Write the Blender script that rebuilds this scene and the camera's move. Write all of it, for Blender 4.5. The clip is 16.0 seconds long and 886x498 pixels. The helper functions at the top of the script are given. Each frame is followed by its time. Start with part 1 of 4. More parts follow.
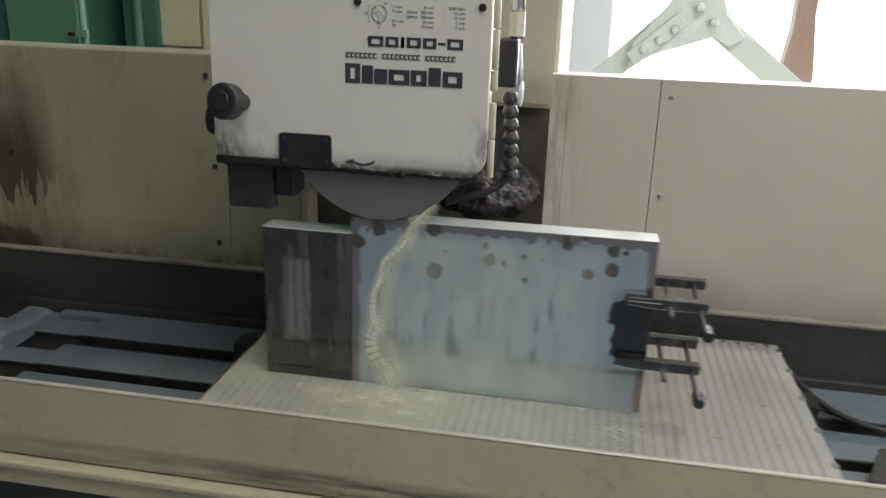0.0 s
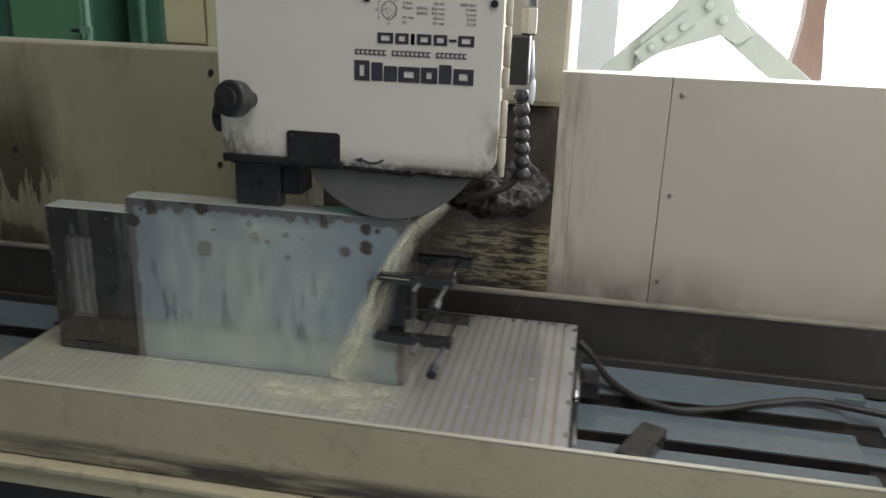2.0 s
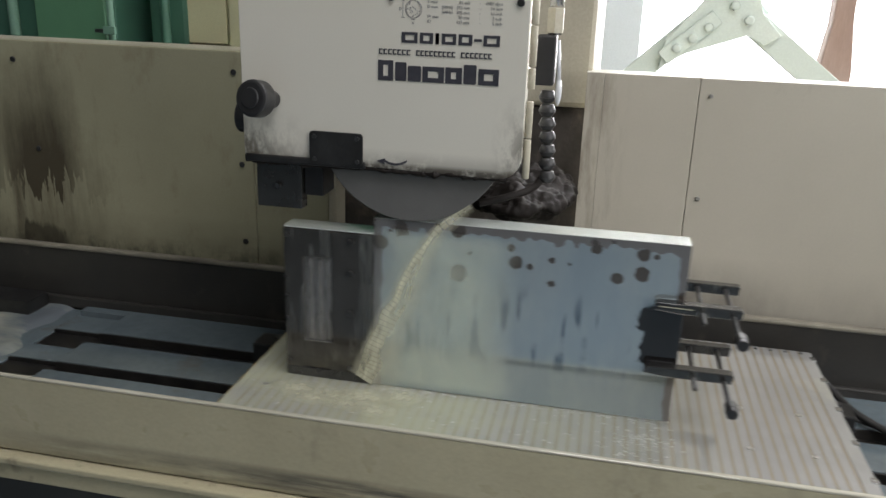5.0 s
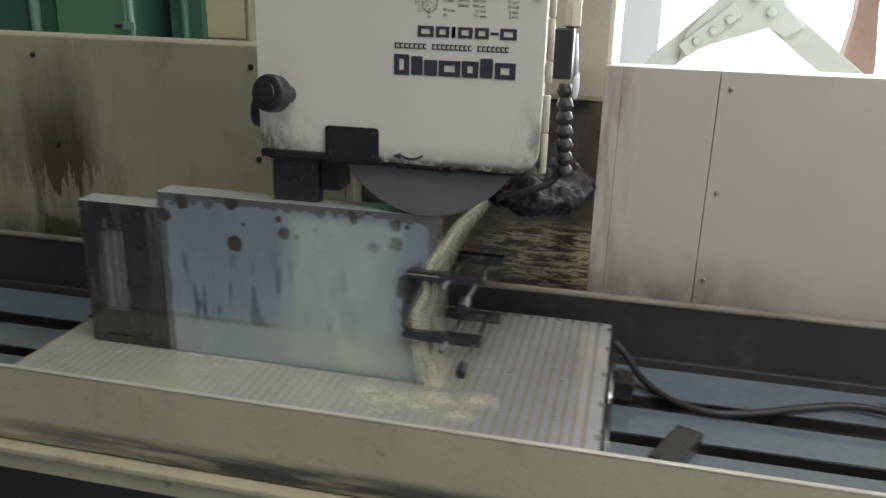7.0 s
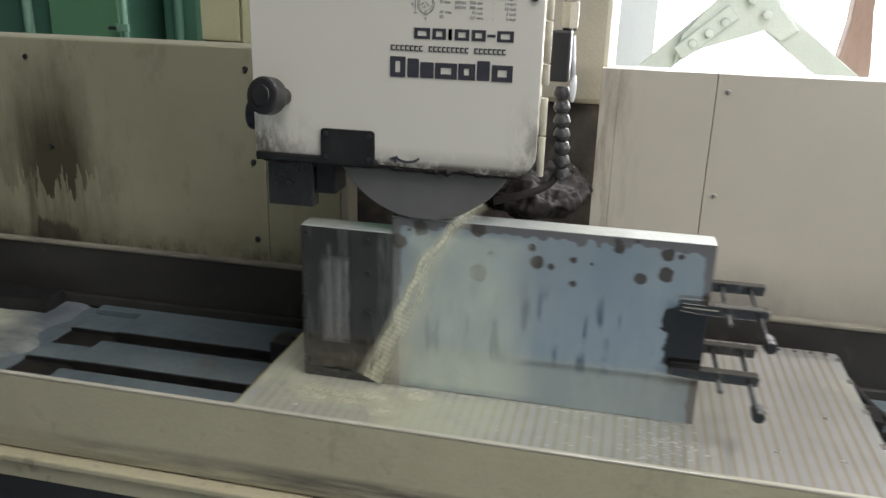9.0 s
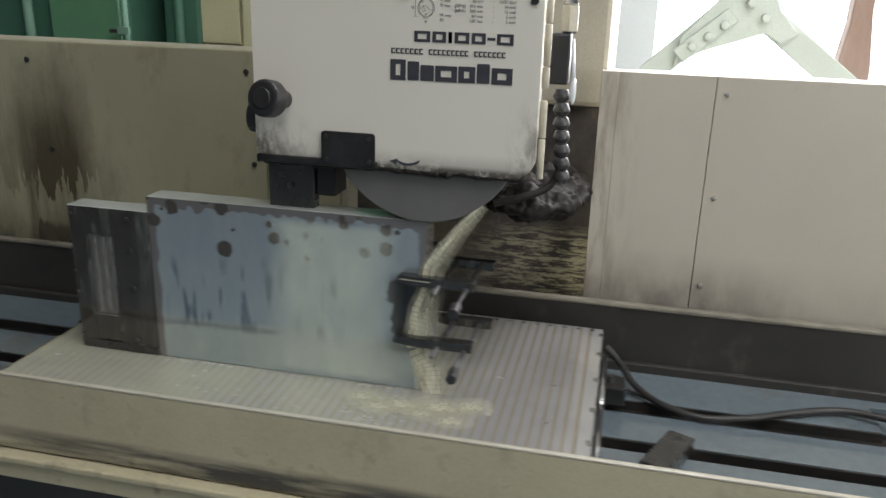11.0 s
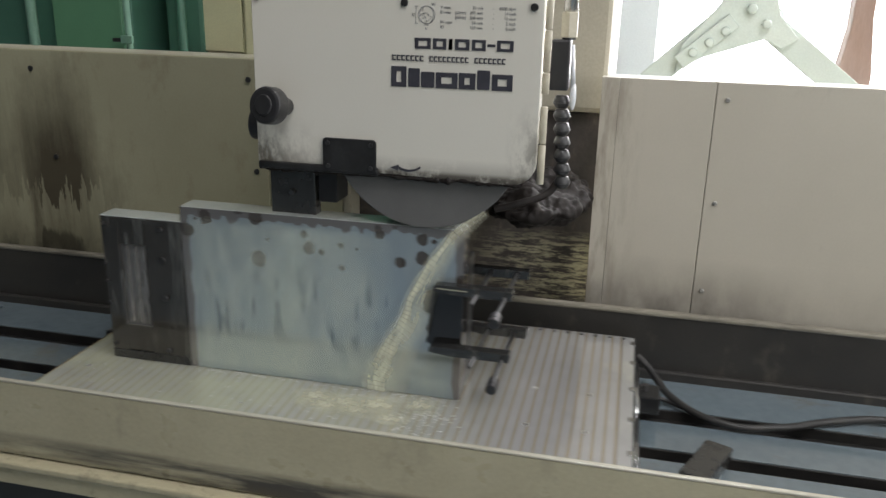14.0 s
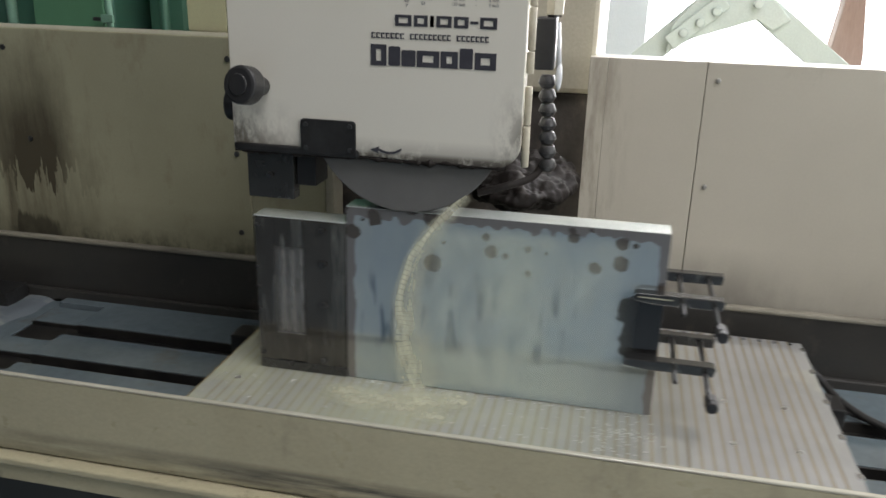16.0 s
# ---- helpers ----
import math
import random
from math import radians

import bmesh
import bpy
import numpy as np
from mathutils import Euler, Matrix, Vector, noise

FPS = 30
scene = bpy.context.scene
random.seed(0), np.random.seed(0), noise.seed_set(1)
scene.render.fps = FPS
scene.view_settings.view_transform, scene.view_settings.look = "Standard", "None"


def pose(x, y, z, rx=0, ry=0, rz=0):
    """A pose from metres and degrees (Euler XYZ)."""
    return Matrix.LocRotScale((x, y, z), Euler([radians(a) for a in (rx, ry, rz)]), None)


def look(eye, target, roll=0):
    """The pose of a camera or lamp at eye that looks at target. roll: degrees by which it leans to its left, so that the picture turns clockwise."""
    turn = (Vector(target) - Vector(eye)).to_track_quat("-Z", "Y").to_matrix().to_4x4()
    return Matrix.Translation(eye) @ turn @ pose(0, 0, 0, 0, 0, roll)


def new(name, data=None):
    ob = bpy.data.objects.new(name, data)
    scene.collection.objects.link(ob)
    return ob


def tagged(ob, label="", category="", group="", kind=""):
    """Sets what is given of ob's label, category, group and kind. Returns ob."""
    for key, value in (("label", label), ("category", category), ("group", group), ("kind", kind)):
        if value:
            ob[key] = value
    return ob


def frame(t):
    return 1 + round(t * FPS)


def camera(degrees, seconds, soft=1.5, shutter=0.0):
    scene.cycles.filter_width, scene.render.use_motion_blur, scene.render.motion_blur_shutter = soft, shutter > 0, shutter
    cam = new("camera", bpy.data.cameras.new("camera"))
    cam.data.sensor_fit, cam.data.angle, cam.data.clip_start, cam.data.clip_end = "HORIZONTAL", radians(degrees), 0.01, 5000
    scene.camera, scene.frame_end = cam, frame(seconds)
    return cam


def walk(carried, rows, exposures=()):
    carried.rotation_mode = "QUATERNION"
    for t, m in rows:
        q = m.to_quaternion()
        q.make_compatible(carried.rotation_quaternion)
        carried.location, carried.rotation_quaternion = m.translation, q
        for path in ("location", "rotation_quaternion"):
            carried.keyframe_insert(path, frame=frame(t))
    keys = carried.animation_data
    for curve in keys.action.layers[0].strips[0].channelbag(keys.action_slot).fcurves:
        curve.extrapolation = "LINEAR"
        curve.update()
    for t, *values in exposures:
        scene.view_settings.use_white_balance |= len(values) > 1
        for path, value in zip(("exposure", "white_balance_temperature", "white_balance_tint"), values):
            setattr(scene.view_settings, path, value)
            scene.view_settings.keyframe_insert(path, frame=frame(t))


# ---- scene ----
cam = camera(57.4, 16.0, 1.5, 0.5)
PATH = [
    (0, (0.327, -1.227, 1.619), (-0.002, 0.647, 1.002), 1.8),
    (0.5, (0.326, -1.226, 1.618), (0.004, 0.647, 0.995), 1.9),
    (1, (0.322, -1.221, 1.617), (0.002, 0.653, 0.997), 2.0),
    (1.5, (0.317, -1.216, 1.617), (-0.01, 0.657, 0.997), 1.9),
    (2, (0.312, -1.211, 1.616), (-0.022, 0.66, 0.994), 1.9),
    (2.5, (0.309, -1.209, 1.616), (-0.042, 0.66, 0.996), 1.8),
    (3, (0.306, -1.205, 1.616), (-0.056, 0.662, 0.996), 1.8),
    (3.5, (0.303, -1.201, 1.616), (-0.061, 0.666, 0.997), 1.8),
    (6, (0.302, -1.189, 1.611), (-0.103, 0.666, 0.982), 1.6),
    (6.5, (0.303, -1.186, 1.611), (-0.115, 0.663, 0.973), 1.4),
    (7, (0.304, -1.187, 1.612), (-0.119, 0.661, 0.976), 1.5),
    (7.5, (0.304, -1.185, 1.611), (-0.115, 0.667, 0.985), 1.6),
    (8, (0.304, -1.179, 1.611), (-0.109, 0.674, 0.983), 1.6),
    (8.5, (0.301, -1.179, 1.611), (-0.108, 0.675, 0.983), 1.6),
    (9, (0.299, -1.178, 1.611), (-0.112, 0.676, 0.98), 1.6),
    (9.5, (0.298, -1.177, 1.611), (-0.112, 0.677, 0.981), 1.6),
    (12, (0.306, -1.188, 1.612), (-0.107, 0.668, 0.992), 1.6),
    (12.5, (0.31, -1.19, 1.612), (-0.098, 0.669, 0.997), 1.6),
    (13, (0.311, -1.188, 1.61), (-0.102, 0.673, 1.005), 1.5),
    (13.5, (0.308, -1.185, 1.613), (-0.108, 0.673, 1.002), 1.3),
    (14, (0.304, -1.186, 1.611), (-0.117, 0.672, 1.003), 1.3),
    (14.5, (0.301, -1.185, 1.609), (-0.118, 0.675, 1.003), 1.4),
    (15, (0.303, -1.18, 1.609), (-0.111, 0.68, 1.003), 1.6),
    (15.5, (0.302, -1.171, 1.607), (-0.103, 0.69, 0.996), 1.5),
    (16, (0.309, -1.148, 1.603), (-0.086, 0.703, 0.955), 1.5),
]
walk(cam, [(t, look(eye, target, roll)) for t, eye, target, roll in PATH], [(0.0, -0.1), (3.5, -0.2), (6.0, 0.05), (6.6, 0.0), (7.5, -0.12), (8.3, 0.0), (9.0, 0.12), (13.0, 0.1), (16.0, 0.0)])


# ---- table stroke: straight runs between reversals, rounded by the slowing of the ram ----
REVERSALS = [(-1.52, -0.751), (0.455, 0.049), (2.503, -0.751), (4.489, 0.053), (6.538, -0.757),
             (8.523, 0.049), (10.57, -0.753), (12.557, 0.050), (14.603, -0.759), (16.60, 0.060)]


def stroke(t):
    total = 0.0
    for k in range(45):
        u = t - 0.22 + 0.44 * k / 44
        for (t0, s0), (t1, s1) in zip(REVERSALS, REVERSALS[1:]):
            if t0 <= u <= t1:
                total += s0 + (s1 - s0) * (u - t0) / (t1 - t0)
                break
    return total / 45


TIMES = [round(0.1 * k, 2) for k in range(161)]
RIDERS = []


def riding(ob):
    """The thing travels with the table; its own place is where it stands at a stroke of zero."""
    RIDERS.append(ob)
    return ob


# ---- world: a dim hall, daylight comes in at the back window and two added openings ----
world = bpy.data.worlds.new("world")
scene.world = world
world.use_nodes = True
wn = world.node_tree.nodes
sky = wn.new("ShaderNodeTexSky")
sky.sky_type, sky.sun_disc, sky.sun_elevation, sky.sun_rotation = "NISHITA", False, radians(40), radians(30)
wn["Background"].inputs["Strength"].default_value = 0.09
world.node_tree.links.new(sky.outputs["Color"], wn["Background"].inputs["Color"])


def opening_light(name, at, to, width, height, power, colour):
    """An area lamp of daylight, in the back window or an added opening."""
    data = bpy.data.lights.new(name, "AREA")
    data.shape, data.size, data.size_y, data.energy, data.color = "RECTANGLE", width, height, power, colour
    ob = new(name, data)
    ob.matrix_world = look(at, to)
    return ob


opening_light("daylight_back", (1.95, 2.9, 2.35), (1.0, 0.0, 1.1), 3.2, 2.6, 262, (0.995, 0.97, 0.995))
# No such openings are known: two fill lamps added from the right and above.
opening_light("fill_east", (3.52, -1.9, 2.4), (0.6, 0.2, 1.1), 3.0, 2.0, 82, (1.0, 0.97, 0.93))
opening_light("fill_roof", (1.4, -1.2, 4.55), (1.2, -1.0, 0.0), 3.4, 1.4, 126, (1.0, 0.973, 0.985))


# ---- materials ----
def ramp(nt, source, stops):
    r = nt.nodes.new("ShaderNodeValToRGB")
    while len(r.color_ramp.elements) < len(stops):
        r.color_ramp.elements.new(0.5)
    for e, (p, c) in zip(r.color_ramp.elements, stops):
        e.position, e.color = p, (*c, 1) if len(c) == 3 else c
    nt.links.new(source, r.inputs["Fac"])
    return r.outputs["Color"]


def noise_tex(nt, scale, stretch=(1, 1, 1), detail=4.0, rough=0.6, shift=(0, 0, 0)):
    co = nt.nodes.new("ShaderNodeTexCoord")
    mp = nt.nodes.new("ShaderNodeMapping")
    mp.inputs["Scale"].default_value = stretch
    mp.inputs["Location"].default_value = shift
    n = nt.nodes.new("ShaderNodeTexNoise")
    n.inputs["Scale"].default_value, n.inputs["Detail"].default_value, n.inputs["Roughness"].default_value = scale, detail, rough
    nt.links.new(co.outputs["Object"], mp.inputs["Vector"])
    nt.links.new(mp.outputs["Vector"], n.inputs["Vector"])
    return n.outputs["Fac"]


def mix(nt, fac, a, b, mode="MIX"):
    m = nt.nodes.new("ShaderNodeMix")
    m.data_type, m.blend_type = "RGBA", mode
    for key, v in (("Factor", fac), ("A", a), ("B", b)):
        sock = [s for s in m.inputs if s.name == key and (s.type == "RGBA" if key != "Factor" else s.type == "VALUE")][0]
        if isinstance(v, (int, float)):
            sock.default_value = v
        elif isinstance(v, tuple):
            sock.default_value = (*v, 1)
        else:
            nt.links.new(v, sock)
    return [s for s in m.outputs if s.type == "RGBA"][0]


def calc(nt, op, a, b=0.5, clamp=True):
    m = nt.nodes.new("ShaderNodeMath")
    m.operation, m.use_clamp = op, clamp
    for sock, v in zip(m.inputs, (a, b)):
        if isinstance(v, (int, float)):
            sock.default_value = v
        else:
            nt.links.new(v, sock)
    return m.outputs[0]


def span(nt, axis, points):
    """A mask that follows one axis of the thing: points of (metres, value), straight between."""
    co = nt.nodes.new("ShaderNodeTexCoord")
    sp = nt.nodes.new("ShaderNodeSeparateXYZ")
    nt.links.new(co.outputs["Object"], sp.inputs["Vector"])
    mr = nt.nodes.new("ShaderNodeMapRange")
    lo, hi = points[0][0], points[-1][0]
    mr.inputs["From Min"].default_value, mr.inputs["From Max"].default_value = lo, hi
    nt.links.new(sp.outputs["XYZ".index(axis)], mr.inputs["Value"])
    return ramp(nt, mr.outputs["Result"], [((p - lo) / (hi - lo), (v, v, v)) for p, v in points])


def surface(name, colour, other=None, rough=0.5, metal=0.0, scale=6.0, grain=180.0, bump=0.05, coat=0.0, stretch=(1, 1, 1),
            dirt=None, dirt_amount=0.0, dirt_scale=9.0, rough_spread=0.04, spec=0.5, grain_mix=0.25):
    m = bpy.data.materials.new(name)
    m.use_nodes = True
    nt = m.node_tree
    b = nt.nodes["Principled BSDF"]
    other = other or tuple(c * 0.8 for c in colour)
    big = noise_tex(nt, scale, stretch)
    fine = noise_tex(nt, grain, stretch, 2.0)
    col = mix(nt, ramp(nt, big, [(0.35, (0, 0, 0)), (0.7, (1, 1, 1))]), colour, other)
    col = mix(nt, grain_mix, col, ramp(nt, fine, [(0.3, (0.55, 0.55, 0.55)), (0.7, (1, 1, 1))]), "MULTIPLY")
    if dirt:
        d = ramp(nt, noise_tex(nt, dirt_scale, (1, 1, 0.5), 8.0, 0.7, (3, 1, 7)), [(0.62 - 0.3 * dirt_amount, (0, 0, 0)), (0.8 - 0.2 * dirt_amount, (1, 1, 1))])
        col = mix(nt, d, col, dirt)
    nt.links.new(col, b.inputs["Base Color"])
    b.inputs["Metallic"].default_value = metal
    lo, hi = max(0.02, rough - rough_spread), min(1.0, rough + rough_spread)
    nt.links.new(ramp(nt, noise_tex(nt, scale * 4, stretch), [(0.3, (lo,) * 3), (0.7, (hi,) * 3)]), b.inputs["Roughness"])
    b.inputs["Coat Weight"].default_value, b.inputs["Coat Roughness"].default_value = coat, 0.06
    b.inputs["Specular IOR Level"].default_value = spec
    if bump:
        bp = nt.nodes.new("ShaderNodeBump")
        bp.inputs["Strength"].default_value, bp.inputs["Distance"].default_value = bump, 0.002
        nt.links.new(mix(nt, 0.5, fine, big), bp.inputs["Height"])
        nt.links.new(bp.outputs["Normal"], b.inputs["Normal"])
    return m


def shader(m):
    return m.node_tree.nodes["Principled BSDF"]


def overlay(m, mask, colour, rough=None):
    """Lay a stain with its own colour over a material, where the mask is white."""
    nt = m.node_tree
    sock = shader(m).inputs["Base Color"]
    before = sock.links[0].from_socket
    nt.links.new(mix(nt, mask, before, colour), sock)
    if rough is not None:
        rs = shader(m).inputs["Roughness"]
        nt.links.new(mix(nt, mask, rs.links[0].from_socket, (rough,) * 3), rs)
    return m


cream = surface("cream_machine_paint", (0.46, 0.43, 0.335), (0.41, 0.38, 0.295), 0.42, scale=3, dirt=(0.20, 0.17, 0.12), dirt_amount=0.12)
# Same cream as the right cover, with the left side's shade in its tone.
cream_left = surface("stained_shaded_cream_paint", (0.385, 0.37, 0.25), (0.34, 0.325, 0.215), 0.45, scale=3, dirt=(0.25, 0.215, 0.14), dirt_amount=0.22, grain_mix=0.12)
cream_right = surface("warm_cream_paint", (0.465, 0.437, 0.365), (0.43, 0.403, 0.335), 0.4, scale=3, grain_mix=0.06, bump=0.015, dirt=(0.33, 0.30, 0.25), dirt_amount=0.02)
apron_paint = surface("worn_cream_enamel", (0.45, 0.415, 0.285), (0.39, 0.355, 0.24), 0.30, scale=4, dirt=(0.24, 0.22, 0.16), dirt_amount=0.05)
guard_paint = surface("silver_grey_enamel", (0.80, 0.772, 0.68), (0.76, 0.735, 0.645), 0.30, metal=0.28, scale=2, grain=320, bump=0.0, rough_spread=0.0, grain_mix=0.04)
black_steel = surface("black_oxide_steel", (0.030, 0.030, 0.030), (0.05, 0.05, 0.05), 0.35, metal=0.5, scale=20)
black_plastic = surface("black_plastic", (0.022, 0.022, 0.024), (0.03, 0.03, 0.03), 0.38, scale=30)
grime = surface("caked_grinding_sludge", (0.012, 0.010, 0.009), (0.020, 0.016, 0.014), 0.60, spec=0.2, scale=26, grain=120, bump=0.8, dirt=(0.055, 0.045, 0.035), dirt_amount=0.1, dirt_scale=22)
dark_steel = surface("dark_grey_trough_paint", (0.034, 0.033, 0.031), (0.050, 0.047, 0.041), 0.34, scale=5, dirt=(0.11, 0.10, 0.08), dirt_amount=0.1)
glint_lip = surface("dark_lip_with_highlight", (0.16, 0.155, 0.14), (0.09, 0.088, 0.08), 0.3, scale=14, stretch=(0.3, 1, 1), coat=0.3)
wheel_grit = surface("grey_abrasive", (0.118, 0.118, 0.114), (0.10, 0.10, 0.098), 0.75, scale=8, grain=500, bump=0.3)
block_steel = surface("blackened_block_steel", (0.10, 0.10, 0.095), (0.055, 0.055, 0.055), 0.26, metal=0.65, scale=9, coat=0.5, dirt=(0.22, 0.21, 0.18), dirt_amount=0.2)
bright_steel = surface("ground_steel", (0.55, 0.55, 0.54), (0.45, 0.45, 0.45), 0.2, metal=0.9, scale=4, stretch=(0.2, 6, 1), bump=0.04)
pole_steel = surface("wet_pole_steel", (0.50, 0.50, 0.485), (0.40, 0.40, 0.39), 0.13, metal=0.35, scale=4, coat=0.9, bump=0.12, grain=38, grain_mix=0.1, dirt=(0.56, 0.56, 0.46), dirt_amount=0.25, dirt_scale=3)
pole_brass = surface("brass_separator", (0.40, 0.345, 0.255), (0.33, 0.29, 0.22), 0.13, metal=0.35, scale=9, coat=0.9, bump=0.12, grain=38, grain_mix=0.1)
for wet in (pole_steel, pole_brass):
    nt = wet.node_tree
    milk = calc(nt, "MULTIPLY", span(nt, "X", [(-0.51, 0.95), (-0.30, 0.9), (-0.08, 0.65), (0.15, 0.3), (0.34, 0.0)]), ramp(nt, noise_tex(nt, 7, (1, 1, 1), 6.0, 0.65), [(0.34, (0.2, 0.2, 0.2)), (0.6, (1, 1, 1))]))
    overlay(wet, milk, (0.56, 0.575, 0.42))
table_film = surface("milky_coolant_film", (0.170, 0.210, 0.230), (0.125, 0.160, 0.180), 0.08, scale=3, grain=60, bump=0.02, coat=1.0, dirt=(0.13, 0.115, 0.09), dirt_amount=0.10, dirt_scale=5)
plate_film = surface("coolant_film_on_steel", (0.44, 0.515, 0.545), (0.37, 0.445, 0.485), 0.08, metal=0.65, scale=5, grain=70, bump=0.008, coat=0.8, stretch=(1, 1, 0.4), rough_spread=0.05, grain_mix=0.05)
slot_steel = surface("black_wet_slot", (0.012, 0.012, 0.012), (0.03, 0.028, 0.025), 0.35, scale=20)
froth_mat = surface("thinning_froth", (0.60, 0.60, 0.46), (0.50, 0.53, 0.46), 0.15, scale=5, grain=60, bump=0.0, coat=0.6)
nt = froth_mat.node_tree
cloud = calc(nt, "MULTIPLY", calc(nt, "SUBTRACT", noise_tex(nt, 7, (0.8, 1.6, 1), 4.0), 0.5, False), 1.7, False)
overlay(froth_mat, calc(nt, "ADD", span(nt, "X", [(-1.55, 0.25), (-1.36, 0.1), (-1.27, 0.4), (-1.20, 0.85), (-1.15, 1.0)]), cloud), (0.150, 0.172, 0.190))
block_face = surface("wet_block_face", (0.105, 0.098, 0.088), (0.06, 0.056, 0.05), 0.17, metal=0.65, scale=9, coat=0.6, dirt=(0.22, 0.21, 0.18), dirt_amount=0.2)
nt = block_face.node_tree
runs = calc(nt, "MULTIPLY", ramp(nt, noise_tex(nt, 34, (1, 1, 0.11), 3.0, 0.5, (4, 2, 9)), [(0.53, (0, 0, 0)), (0.57, (1, 1, 1)), (0.60, (0.15, 0.15, 0.15)), (0.68, (0.7, 0.7, 0.7))]), span(nt, "Z", [(0.03, 0.2), (0.10, 0.45), (0.20, 0.7), (0.275, 0.95)]))
overlay(block_face, runs, (0.25, 0.255, 0.23), 0.2)
stream_mat = surface("milky_stream", (0.85, 0.84, 0.63), (0.85, 0.84, 0.63), 0.4, scale=30, grain=160, bump=0.0, coat=0.1, grain_mix=0.0)
pool_mat = surface("creamy_pool", (0.66, 0.65, 0.48), (0.60, 0.60, 0.46), 0.2, scale=30, grain=160, bump=0.0, coat=0.5)


def thin_out(mm, profile, across, along, pool=False):
    """Liquid that thins out towards its edges, with streaks that follow the flow."""
    nt = mm.node_tree
    uv = nt.nodes.new("ShaderNodeUVMap")
    uv.uv_map = "flow"
    ends = nt.nodes.new("ShaderNodeUVMap")
    ends.uv_map = "ends"
    se = nt.nodes.new("ShaderNodeSeparateXYZ")
    nt.links.new(ends.outputs["UV"], se.inputs["Vector"])
    sp = nt.nodes.new("ShaderNodeSeparateXYZ")
    nt.links.new(uv.outputs["UV"], sp.inputs["Vector"])
    u, v = sp.outputs["X"], sp.outputs["Y"]
    mp = nt.nodes.new("ShaderNodeMapping")
    mp.inputs["Scale"].default_value = (across, along, 1)
    n = nt.nodes.new("ShaderNodeTexNoise")
    n.inputs["Scale"].default_value, n.inputs["Detail"].default_value = 1.0, 4.0
    nt.links.new(uv.outputs["UV"], mp.inputs["Vector"])
    nt.links.new(mp.outputs["Vector"], n.inputs["Vector"])
    if pool:
        fade = calc(nt, "SUBTRACT", 1.0, v)
    else:
        fade = ramp(nt, u, [(p, (a, a, a)) for p, a in profile])
    body = calc(nt, "MULTIPLY", fade, ramp(nt, n.outputs["Fac"], [(0.25, (0.25, 0.25, 0.25)), (0.65, (1, 1, 1))]))
    if not pool:
        body = calc(nt, "MULTIPLY", body, se.outputs["Y"])
    nt.links.new(body, shader(mm).inputs["Alpha"])


film_mat = surface("running_milky_film", (0.78, 0.84, 0.70), (0.74, 0.81, 0.70), 0.25, scale=30, grain=160, bump=0.0, coat=0.3, grain_mix=0.03)
thin_out(film_mat, [(0.0, 0.0), (0.22, 0.30), (0.70, 0.30), (1.0, 0.0)], 9.0, 4.0)
thin_out(stream_mat, [(0.0, 0.0), (0.12, 0.30), (0.22, 0.68), (0.32, 0.68), (0.52, 0.40), (1.0, 0.0)], 6.0, 7.0)
thin_out(pool_mat, [], 9.0, 4.0, True)
water_bead = surface("clear_coolant_bead", (0.50, 0.51, 0.45), (0.44, 0.45, 0.41), 0.06, scale=30, bump=0.0, coat=1.0)
# The pale patches stand for milky wet highlights on the clamp jaws.
jaw_steel = surface("oily_jaw_steel", (0.045, 0.045, 0.045), (0.08, 0.08, 0.076), 0.20, metal=0.6, scale=25, coat=0.6, dirt=(0.26, 0.27, 0.24), dirt_amount=0.22, dirt_scale=40)
milky_steel = surface("milky_wet_ground_steel", (0.66, 0.70, 0.66), (0.52, 0.56, 0.54), 0.22, metal=0.3, scale=12, coat=0.8, bump=0.02)
recess_steel = surface("dull_milled_steel", (0.36, 0.345, 0.32), (0.20, 0.19, 0.18), 0.28, metal=0.7, scale=14, stretch=(3, 1, 0.25), coat=0.3)
# Heads made pale for the haze on the right cover; the chuck shares them.
cream_screw = surface("pale_screw_head", (0.45, 0.44, 0.41), (0.38, 0.37, 0.35), 0.35, metal=0.6, scale=60)
rubber = surface("black_rubber", (0.02, 0.02, 0.02), (0.035, 0.033, 0.03), 0.5, scale=20)
screw_steel = surface("dull_screw_steel", (0.12, 0.12, 0.12), (0.08, 0.08, 0.08), 0.35, metal=0.8, scale=60)
ink = surface("printed_ink", (0.035, 0.035, 0.045), (0.05, 0.05, 0.06), 0.45, scale=60, bump=0.0)
grey_ink = surface("faded_printed_ink", (0.16, 0.16, 0.17), (0.2, 0.2, 0.2), 0.5, scale=60, bump=0.0)
green_paint = surface("green_wall_paint", (0.14, 0.335, 0.19), (0.12, 0.29, 0.165), 0.5, scale=2)
dark_green = surface("dark_green_paint", (0.075, 0.195, 0.135), (0.06, 0.16, 0.11), 0.5, scale=2)
# Truss green, paled to stand for the window's glare.
pale_green = surface("truss_green_with_glare", (0.64, 0.71, 0.67), (0.58, 0.66, 0.62), 0.5, scale=5)
pipe_green = surface("faded_green_pipe_paint", (0.22, 0.40, 0.30), (0.18, 0.34, 0.25), 0.5, scale=8)
box_paint = surface("yellowed_cabinet_paint", (0.66, 0.65, 0.42), (0.60, 0.59, 0.38), 0.5, scale=3)
# Rust brown, lightened for the glare over the post; the ledge shares it.
rust = surface("paled_rust_steel", (0.40, 0.29, 0.25), (0.30, 0.20, 0.16), 0.7, scale=8, stretch=(1, 1, 0.2))
